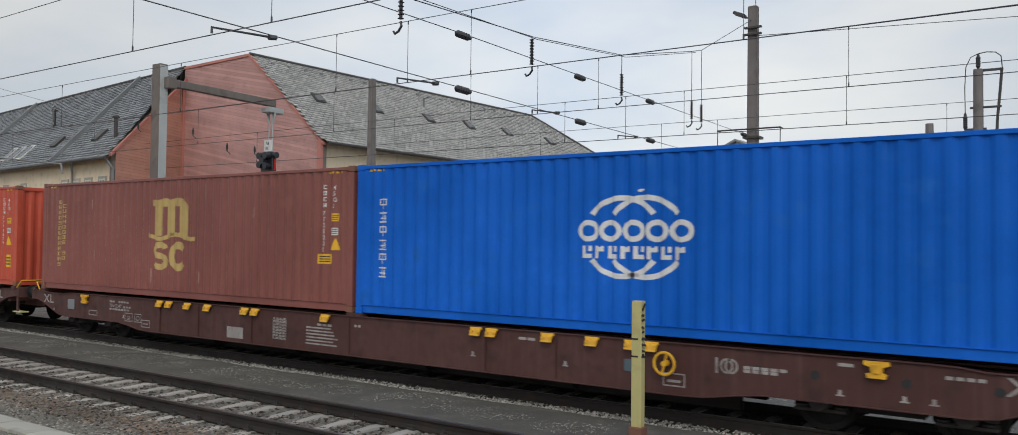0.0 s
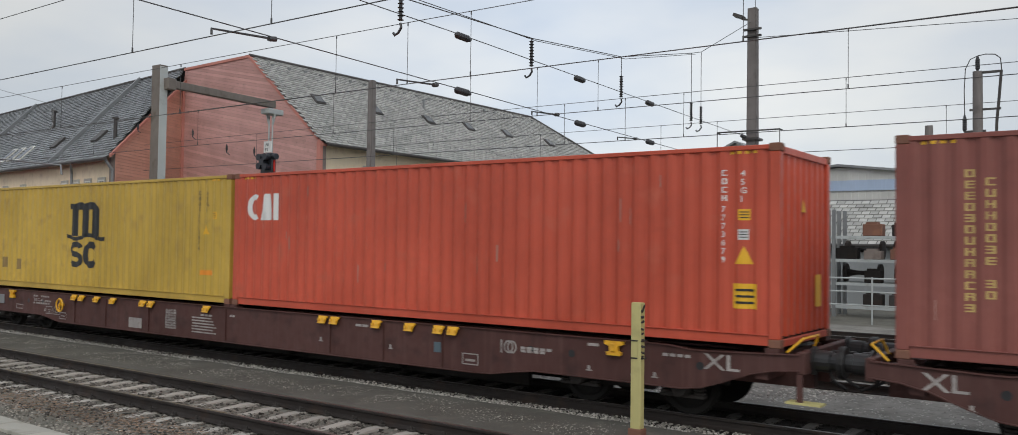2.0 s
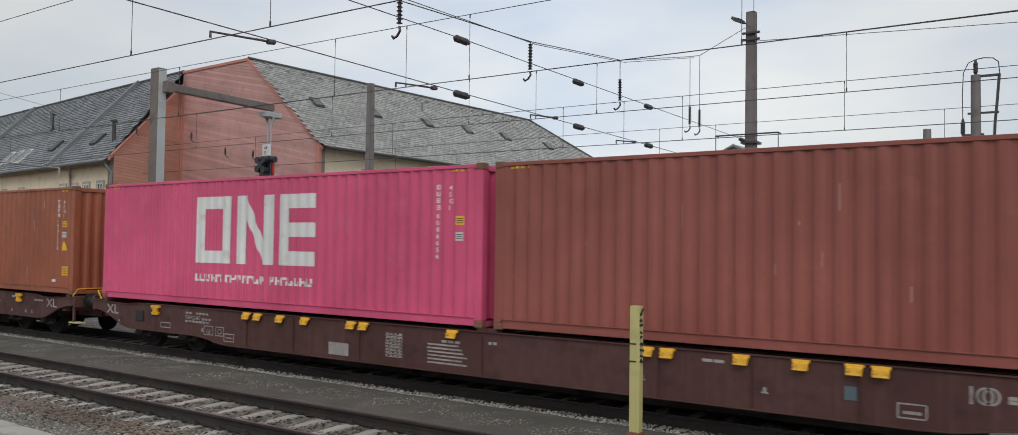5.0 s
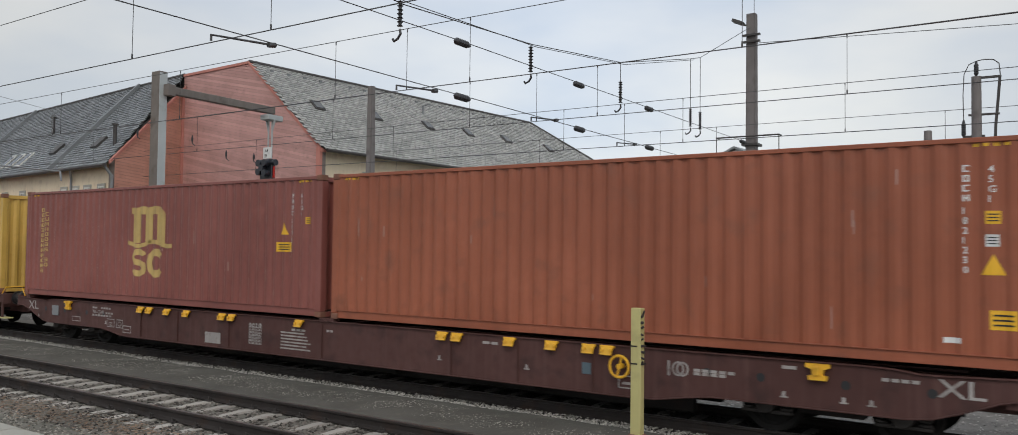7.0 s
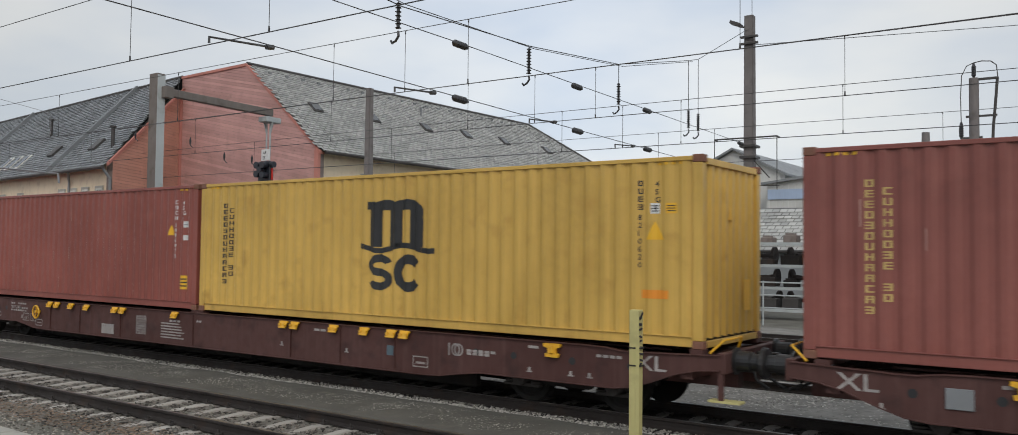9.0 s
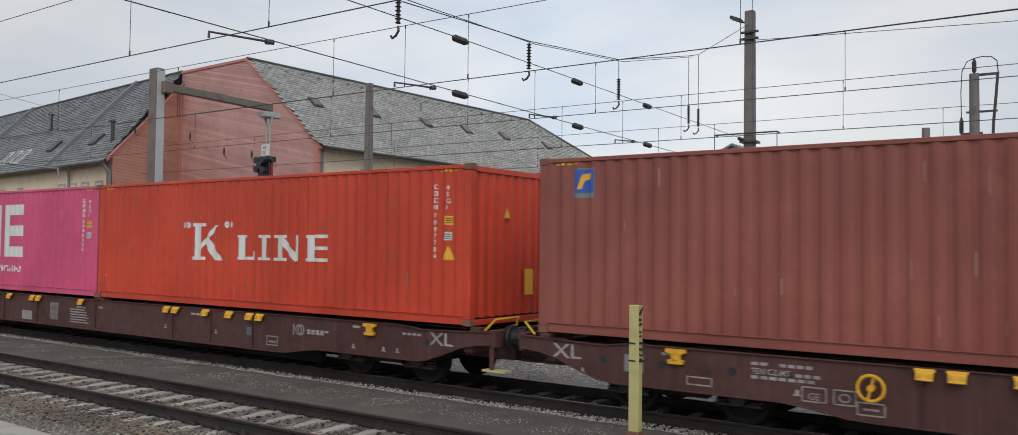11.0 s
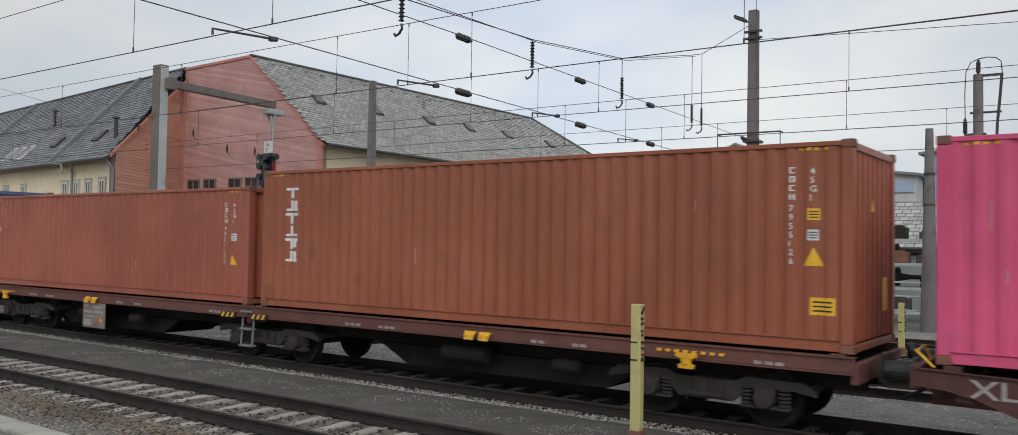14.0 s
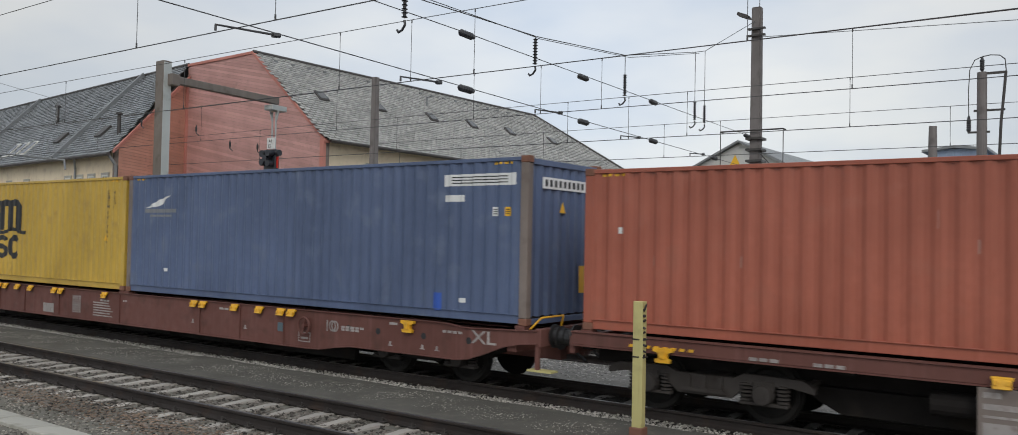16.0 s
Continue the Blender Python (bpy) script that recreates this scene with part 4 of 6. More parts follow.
# Flat black disc: the dark inside of a hole is put in as colour.
def hole_mesh():
    bm = B()
    lathe(bm, [(-0.004, 0.062), (-0.003, 0.062)], (0, 0, 0), "y", 12)
    return mesh_of("bore_hole", bm, M["black"])


RIB = {k: rib_mesh(k) for k in ("wagon", "wagon2")}
HOLE = hole_mesh()


def flat_wagon(paint, label, wheel_x, sign):
    """A long bogie flat wagon with deep fish-bellied side sills."""
    w = thing("flat_wagon", label, "wagon", "wagons of the train")
    m = M[paint]
    for s in (-1, 1):
        bm = B()
        y = SIDE_Y * -s
        extrude_xz(bm, SILL, y, y - math.copysign(0.014, y))
        # flanges along the top and bottom edge
        for a, b in zip(SILL, SILL[1:] + SILL[:1]):
            if abs(a[0] - b[0]) < 0.02:
                continue
            out = math.copysign(0.035, y)
            t = 0.016 if a[0] < b[0] else -0.016
            prism(bm, [(a[0], y - out, a[1]), (b[0], y - out, b[1]), (b[0], y + out, b[1]), (a[0], y + out, a[1])], (0, 0, t * 0.9))
        sill = part("side_sill", bm, m, w)
        # stiffener ribs
        for xx in (-6.4, -4.9, -3.0, -0.03, 3.3, 4.75, 6.2):
            shared("rib", RIB[paint], w, (xx, y + math.copysign(0.015, y), 0.37))
        if s == 1:
            for xx in (-11.0, -10.0, -8.9, -8.1, 8.1, 8.9, 10.05, 11.1):
                shared("bore_hole", HOLE, w, (xx, SIDE_Y, 0.83))
    bm = B()
    for s in (-1, 1):
        box(bm, -12.5, 12.5, s * 0.40 - 0.10, s * 0.40 + 0.10, 0.55, 1.0)
    for k in range(13):
        box(bm, -12 + 2 * k - 0.09, -12 + 2 * k + 0.09, -1.26, 1.26, 0.72, 1.04)
    part("centre_sill", bm, m, w)
    bm = B()
    for s in (-1, 1):
        extrude_xz(bm, [(-7.6, 0.10), (7.6, 0.10), (7.6, 0.36), (-7.6, 0.36)], s * 0.5, s * 0.62)
        for xx in (-6, -3.2, 0.4, 3.6):
            lathe(bm, [(xx, 0.02), (xx + 0.02, 0.15), (xx + 1.3, 0.15), (xx + 1.32, 0.02)], (0, s * 0.9, 0.32), "x", 12)
    part("brake_gear", bm, M["bogie"], w)
    for s in (-1, 1):
        bm = B()
        box(bm, min(s * 12.50, s * 12.62), max(s * 12.50, s * 12.62), -1.3, 1.3, 0.84, 1.14, 0.01)
        part("headstock", bm, m, w)
        for q in (-1, 1):
            bm = B()
            lathe(bm, [(s * 12.60, 0.20), (s * 12.64, 0.20), (s * 12.65, 0.15), (s * 12.86, 0.15), (s * 12.87, 0.125), (s * 13.0, 0.125), (s * 13.01, 0.21), (s * 13.03, 0.23), (s * 13.055, 0.22)],
                  (0, q * 0.875, 1.0), "x", 18)
            part("buffer", bm, M["buffer"], w, "black steel buffer")
        bm = B()
        box(bm, min(s * 12.6, s * 12.98), max(s * 12.6, s * 12.98), -0.06, 0.06, 0.93, 1.07, 0.02)
        path_rod(bm, [(s * 12.62, 0.25, 0.9), (s * 12.75, 0.26, 0.62), (s * 12.95, 0.26, 0.5), (s * 13.0, 0.2, 0.52)], 0.026, 8)
        path_rod(bm, [(s * 12.62, -0.25, 0.9), (s * 12.72, -0.3, 0.66), (s * 12.92, -0.34, 0.55)], 0.026, 8)
        part("coupling", bm, M["buffer"], w)
        # handrail and step at the corner
        bm = B()
        path_rod(bm, [(s * 12.35, -1.22, 1.12), (s * 12.56, -1.20, 1.32), (s * 12.58, -0.55, 1.33), (s * 12.5, -0.5, 1.13)], 0.018, 8)
        part("handrail", bm, M["yellowp"], w, "yellow bent handrail")
        if s == 1:
            bm = B()
            box(bm, 12.50, 12.58, -1.29, -1.25, 0.46, 1.0)
            hang = part("step_hanger", bm, m, w)
            bm = B()
            box(bm, 12.36, 12.84, -1.32, -1.10, 0.43, 0.46)
            part("footstep", bm, M["post"], hang, "worn yellow step board")
    # container seats under the corner castings
    bm = B()
    for xx in (-12.14, -0.11, 0.11, 12.14):
        for s in (-1, 1):
            box(bm, xx - 0.10, xx + 0.10, s * 1.14 - 0.1, s * 1.14 + 0.1, 1.09, 1.158, 0.006)
    for xx in (-6, 6):
        box(bm, xx - 5.4, xx + 5.4, -0.5, 0.5, 1.03, 1.06)
    part("seat_plate", bm, m, w)
    for x in (-6.37, -6.0, -5.28, -4.52, -3.2, -2.86, -0.68, 3.12, 3.46, 4.6, 5.44, 6.14, 6.47):
        shared("spigot_flap", FLAP, w, (x, SIDE_Y - 0.035, 1.07))
    for x in (-9.75, 9.7):
        shared("lashing_hook", HOOK, w, (x, SIDE_Y - 0.02, 1.09))
    if wheel_x:
        bm = B()
        handwheel(bm)
        part("brake_wheel", bm, M["yellowp" if paint == "wagon" else "wagon2"], w, "round brake handwheel", at=(wheel_x, SIDE_Y - 0.11, 0.80))
    # markings on the sill: writing too small to read is drawn as bars
    Y = SIDE_Y - 0.006
    bm = B()
    words(bm, "XL", 11.15, 0.80, 0.32, 0.55)
    words(bm, "XL", -11.95, 0.80, 0.32, 0.55)
    words(bm, "GE", -7.83, 0.555, 0.13)
    words(bm, "TEN CZ-MT", -8.62, 0.835, 0.115, 0.55)
    rnd = random.Random(5)
    for x, z, n, ln in ((-8.62, 0.955, 2, 0.10), (-8.22, 0.955, 4, 0.09), (-8.0, 0.835, 3, 0.09), (-8.62, 0.765, 7, 0.10), (-0.95, 0.86, 3, 0.12),
                        (-10.0, 0.98, 2, 0.13), (10.5, 0.93, 4, 0.09), (9.2, 0.98, 1, 0.2), (7.9, 0.82, 5, 0.10), (7.9, 0.77, 4, 0.10), (4.0, 0.95, 2, 0.15), (0.1, 0.90, 2, 0.07)):
        for k in range(n):
            rect(bm, x + k * (ln + 0.03), z, ln, 0.045)
    for k in range(6):
        rect(bm, -1.28, 0.80 - k * 0.065, rnd.uniform(0.35, 0.95), 0.03)
    for x0, z0, w0, h0 in ((-7.92, 0.52, 0.34, 0.19), (-7.50, 0.52, 0.30, 0.19), (6.65, 0.46, 0.36, 0.18), (-7.2, 0.42, 0.36, 0.16), (-9.6, 0.58, 0.40, 0.11)):
        rect(bm, x0, z0, w0, 0.02)
        rect(bm, x0, z0 + h0, w0, 0.02)
        rect(bm, x0, z0, 0.02, h0)
        rect(bm, x0 + w0 - 0.02, z0, 0.02, h0 + 0.02)
    rect(bm, 6.72, 0.52, 0.22, 0.04)
    rect(bm, -7.12, 0.49, 0.2, 0.03)
    ring(bm, -7.35, 0.62, 0.08, 0.06, 0.02)
    ring(bm, 7.65, 0.84, 0.10, 0.11, 0.03)
    ring(bm, 7.72, 0.84, 0.10, 0.11, 0.03)
    rect(bm, 7.48, 0.73, 0.04, 0.22)
    for x in (-11.4, -8.0, 3.0, 9.2, 10.0, 10.35, 4.9):
        rect(bm, x, 0.60, 0.05, 0.07)
        rect(bm, x - 0.03, 0.585, 0.11, 0.02)
    # load tables
    for k in range(8):
        rect(bm, -2.32, 0.50 + k * 0.058, 0.42, 0.012)
        for q in range(4):
            rect(bm, -2.30 + q * 0.105, 0.515 + k * 0.058, 0.07 * rnd.uniform(0.5, 1), 0.028)
    for q in range(5):
        rect(bm, -2.32 + q * 0.103, 0.50, 0.01, 0.42)
    for v in bm.verts:
        v.co.y = Y
    tagged(part("marking", bm, M["mark"], w, "worn white markings"), kind="stuff")
    bm = B()
    box(bm, -3.85, -3.3, SIDE_Y - 0.012, SIDE_Y - 0.002, 0.42, 0.66)
    part("data_plate", bm, M["mark"], w, "pale data plate")
    bm = B()
    box(bm, -10.62, -10.30, SIDE_Y - 0.03, SIDE_Y - 0.002, 0.68, 0.94, 0.006)
    part("sign_holder", bm, M[sign], w, "grey framed label holder")
    bm = B()
    box(bm, 6.0, 6.16, SIDE_Y - 0.012, SIDE_Y - 0.002, 0.62, 0.80)
    part("test_plate", bm, M["cyan"], w, "dull blue test plate")
    for x in (-9.8, 9.8):
        bogie(w, x)
    return w


def low_wagon(label):
    """One half of a short-coupled twin wagon: slim sill, open bogies."""
    w = thing("low_wagon", label, "wagon", "wagons of the train")
    m = M["wagon2"]
    for s in (-1, 1):
        y = SIDE_Y * -s
        bm = B()
        box(bm, -6.25, 6.25, min(y, y * 0.93), max(y, y * 0.93), 0.95, 1.145, 0.008)
        box(bm, -6.25, 6.25, min(y * 1.02, y * 0.9), max(y * 1.02, y * 0.9), 1.145, 1.165)
        box(bm, -6.25, 6.25, min(y * 1.02, y * 0.9), max(y * 1.02, y * 0.9), 0.93, 0.95)
        part("side_sill", bm, m, w)
    for s in (-1, 1):
        bm = B()
        box(bm, -6.2, 6.2, s * 0.4 - 0.1, s * 0.4 + 0.1, 0.62, 1.02)
        part("centre_beam", bm, M["bogie"], w)
    bm = B()
    box(bm, -0.1, 0.1, -1.2, 1.2, 0.88, 1.03)
    bar = mesh_of("cross_bar", bm, M["bogie"])
    for k in range(7):
        shared("cross_bar", bar, w, (-6 + 2 * k, 0, 0))
    bm = B()
    extrude_xz(bm, [(-2.9, 0.62), (2.9, 0.62), (2.2, 0.26), (-2.2, 0.26)], -0.7, 0.7)
    part("belly_frame", bm, M["bogie"], w)
    bm = B()
    lathe(bm, [(-1.0, 0.02), (-0.98, 0.16), (0.0, 0.16), (0.02, 0.02)], (0, -1.0, 0.62), "x", 14)
    part("air_tank", bm, M["bogie"], w)
    bm = B()
    lathe(bm, [(1.4, 0.02), (1.42, 0.12), (1.9, 0.12), (1.92, 0.02)], (0, -1.05, 0.60), "x", 14)
    part("brake_cylinder", bm, M["bogie"], w)
    bm = B()
    box(bm, -0.1, 0.1, -0.1, 0.1, 1.06, 1.188, 0.006)
    seat = mesh_of("seat_plate", bm, m)
    for xx in (-6.02, 6.02):
        for s in (-1, 1):
            shared("seat_plate", seat, w, (xx, s * 1.14, 0))
    for s in (-1, 1):
        bm = B()
        box(bm, min(s * 6.2, s * 6.30), max(s * 6.2, s * 6.30), -1.28, 1.28, 0.80, 1.08, 0.01)
        part("headstock", bm, m, w)
    bm = B()
    rod(bm, (6.2, 0, 0.9), (6.75, 0, 0.9), 0.10, 10)
    rod(bm, (-6.75, 0, 0.9), (-6.2, 0, 0.9), 0.10, 10)
    for s in (-1, 1):
        lathe(bm, [(-6.72, 0.2), (-6.70, 0.2), (-6.68, 0.12), (-6.3, 0.14)], (0, s * 0.875, 0.98), "x", 14)
    part("coupling", bm, M["buffer"], w)
    for x in (-0.15, 0.17):
        shared("spigot_flap", FLAP, w, (x, SIDE_Y - 0.04, 1.04))
    bm = B()
    for x, n in ((-3.3, 3), (-2.4, 3), (1.1, 2), (1.9, 2), (4.9, 3)):
        for k in range(n):
            rect(bm, x + k * 0.15, 0.965, 0.12, 0.05)
    for v in bm.verts:
        v.co.y = SIDE_Y - 0.006
    tagged(part("marking", bm, M["mark"], w, "worn white markings"), kind="stuff")
    return w


def low_extras(w, left):
    # black and yellow striped corner blocks
    for x in ((5.6,) if left else (-5.9,)):
        bm = B()
        box(bm, x - 0.22, x + 0.28, SIDE_Y - 0.06, SIDE_Y, 0.90, 1.02, 0.006)
        blk = part("corner_block", bm, M["buffer"], w)
        bm = B()
        for k in range(3):
            poly(bm, [(x - 0.19 + k * 0.16, 0.91), (x - 0.12 + k * 0.16, 0.91), (x - 0.06 + k * 0.16, 1.01), (x - 0.13 + k * 0.16, 1.01)])
        for v in bm.verts:
            v.co.y = SIDE_Y - 0.064
        part("stripe", bm, M["yellowp"], blk, "yellow hazard stripes")
    for x in ((-4.07,) if left else (-5.95, 4.07)):
        bogie(w, x, BOGIE_GREY)
    shared("lashing_hook", HOOK, w, (-4.6 if left else 3.9, SIDE_Y - 0.03, 1.03))
    bm = B()
    xa, za = (-5.2, 1.0) if left else (3.4, 1.03)
    for k in range(8):
        poly(bm, [(xa + k * 0.14, za), (xa + 0.08 + k * 0.14, za), (xa + 0.10 + k * 0.14, za + 0.045), (xa + 0.02 + k * 0.14, za + 0.045)])
    for v in bm.verts:
        v.co.y = SIDE_Y - 0.032
    tagged(part("hatching", bm, M["yellowp"], w, "yellow hazard dashes"), kind="stuff")
    if left:
        bm = B()
        box(bm, -0.42, 0.62, SIDE_Y - 0.03, SIDE_Y, 0.28, 0.92, 0.008)
        p = part("number_board", bm, M["board_grey"], w, "grimy grey board with worn marks")
        bm = B()
        for k, (x, z, ww) in enumerate(((-0.36, 0.80, 0.2), (0.05, 0.78, 0.45), (-0.36, 0.66, 0.4), (0.1, 0.66, 0.45), (-0.36, 0.56, 0.7))):
            rect(bm, x, z, ww, 0.07 if k < 4 else 0.03)
        rect(bm, -0.36, 0.34, 0.38, 0.16)
        for v in bm.verts:
            v.co.y = SIDE_Y - 0.035
        part("board_print", bm, M["mark"], p, "white worn print")
        bm = B()
        tri_mesh(bm, 0.36, 0.46, 0.16)
        for v in bm.verts:
            v.co.y = SIDE_Y - 0.035
        part("board_sign", bm, M["orange_label"], p, "small orange triangle")
    else:
        # ladder at the short coupling
        bm = B()
        for x in (-6.50, -6.13):
            path_rod(bm, [(x, -1.24, 1.12), (x, -1.30, 0.30)], 0.022, 8)
        for z in (0.32, 0.68, 1.05):
            box(bm, -6.52, -6.11, -1.34, -1.20, z - 0.018, z + 0.018)
        part("ladder", bm, M["plate"], w, "grey steel ladder at the coupling")


def make_wagons():
    ws = []
    first = flat_wagon("wagon", "brown bogie flat wagon with yellow fittings and brake wheel", 6.72, "plate")
    other = flat_wagon("wagon", "brown bogie flat wagon with a brake wheel near its rear end", -7.0, "plate")
    plain = flat_wagon("wagon", "brown bogie flat wagon with deep side sills and yellow fittings", 0, "buffer")
    last = flat_wagon("wagon2", "faded red-brown bogie flat wagon under the blue container", 6.92, "plate")
    for c, proto, used in ((-12.48, first, 0), (-38.50, other, 0), (-64.61, plain, 0), (-90.73, first, 1), (-116.83, other, 1), (-142.57, plain, 1), (-194.12, last, 0)):
        w = proto if not used else copy_thing(proto, pose(0, 0, 0))
        w.location = (c, TRAIN_Y, 0)
        ws.append((w, c))
    a = low_wagon("slim red-brown half of an articulated wagon with open bogies")
    b = copy_thing(a, pose(0, 0, 0))
    low_extras(a, False)
    low_extras(b, True)
    ws.append((a, -162.12))
    ws.append((b, -174.66))
    return ws


WAGONS = make_wagons()


# ---------------------------------------------------------------- building with a cut-off corner
def clip_band(pts, u0, u1):
    """The part of a flat outline (list of (s, t)) with u0 <= t <= u1."""
    for lim, keep in ((u0, 1), (u1, -1)):
        out = []
        for (a, b), (c, d) in zip(pts, pts[1:] + pts[:1]):
            ia, ic = (b - lim) * keep >= 0, (d - lim) * keep >= 0
            if ia:
                out.append((a, b))
            if ia != ic:
                k = (lim - b) / (d - b)
                out.append((a + (c - a) * k, lim))
        pts = out
        if not pts:
            return []
    return pts


def boards(parent, outline, origin, u, v, nrm, pitch, slant, material, proud=0.045):
    """Overlapping boards on a wall, each a part: outline in (s, t) along u and v; the courses lean by slant."""
    o, u, v, nrm = Vector(origin), Vector(u), Vector(v), Vector(nrm)
    sl = [(s, t + slant * s) for s, t in outline]
    lo, hi = min(t for _, t in sl), max(t for _, t in sl)
    t = lo
    while t < hi:
        band = clip_band(sl, t, min(t + pitch * 0.95, hi))
        if len(band) >= 3:
            bm = B()
            front, back = [], []
            for s, q in band:
                p = o + u * s + v * (q - slant * s)
                front.append(bm.verts.new(p + nrm * (proud * (1 - 0.7 * (q - t) / pitch) + 0.004)))
                back.append(bm.verts.new(p + nrm * 0.004))
            bm.faces.new(front)
            for k in range(len(band)):
                j = (k + 1) % len(band)
                bm.faces.new((front[k], front[j], back[j], back[k]))
            part("board", bm, material, parent)
        t += pitch


def inside(p, poly_pts):
    x, y = p
    hit = False
    for (a, b), (c, d) in zip(poly_pts, poly_pts[1:] + poly_pts[:1]):
        if (b > y) != (d > y) and x < (c - a) * (y - b) / (d - b) + a:
            hit = not hit
    return hit


def slates(name, label, outline, origin, u, v, material, width=0.32, course=0.20, seed=1):
    """Single slates in bonded courses on a roof slope, as one mesh."""
    o, u, v = Vector(origin), Vector(u).normalized(), Vector(v).normalized()
    n = u.cross(v).normalized()
    if n.z < 0:
        n = -n
    rnd = random.Random(seed)
    s0, s1 = min(p[0] for p in outline), max(p[0] for p in outline)
    t0, t1 = min(p[1] for p in outline), max(p[1] for p in outline)
    vs, fs = [], []
    row, t = 0, t0
    while t < t1:
        s = s0 - (row % 2) * width / 2
        while s < s1:
            if inside((s + width / 2, t + course / 2), outline):
                w = width - 0.036
                g = [(s, t), (s + w, t), (s + w, t + course * 1.15), (s, t + course * 1.15)]
                tip = 0.042 + rnd.uniform(-0.008, 0.018)
                k = len(vs)
                dt = rnd.uniform(-0.012, 0.006)
                for (a, b), lift in zip(g, (tip, tip, 0.004, 0.004)):
                    vs.append(tuple(o + u * a + v * (b + (dt if lift > 0.01 else 0)) + n * lift))
                for a, b in g[:2]:
                    vs.append(tuple(o + u * a + v * (b + dt) + n * 0.002))
                fs += [(k, k + 1, k + 2, k + 3), (k + 4, k + 5, k + 1, k)]
            s += width
        row += 1
        t += course
    me = bpy.data.meshes.new(name)
    me.from_pydata(vs, [], fs)
    me.materials.append(material)
    ob = new(name, me)
    return tagged(ob, label, kind="stuff")


def window(parent, p, along, w, h, depth_dir, plain=False):
    """A small framed window: centre of the sill at p, in a wall that runs along."""
    a, d = Vector(along).normalized(), Vector(depth_dir).normalized()
    m = Matrix((a, d, Vector((0, 0, 1)))).transposed().to_4x4()
    m.translation = Vector(p)
    bm = B()
    for x0, x1, z0, z1 in ((-w / 2, w / 2, 0, 0.07), (-w / 2, w / 2, h - 0.07, h), (-w / 2, -w / 2 + 0.07, 0.07, h - 0.07), (w / 2 - 0.07, w / 2, 0.07, h - 0.07), (-0.03, 0.03, 0.07, h - 0.07)):
        box(bm, x0, x1, -0.05, 0.03, z0, z1)
    bm.transform(m)
    win = part("window", bm, M["board_grey" if plain else "frame_white"], parent, "dark framed window" if plain else "white framed window")
    bm = B()
    box(bm, -w / 2 + 0.05, w / 2 - 0.05, -0.012, 0.0, 0.05, h - 0.05)
    bm.transform(m)
    part("pane", bm, M["glass"], win)
    if plain:
        return
    bm = B()
    for x0, x1, z0, z1 in ((-w / 2 - 0.12, w / 2 + 0.12, h, h + 0.12), (-w / 2 - 0.12, -w / 2, 0, h), (w / 2, w / 2 + 0.12, 0, h), (-w / 2 - 0.15, w / 2 + 0.15, -0.10, 0)):
        box(bm, x0, x1, -0.04, 0.0, z0, z1)
    bm.transform(m)
    part("surround", bm, M["slab"], win, "pale stone surround")


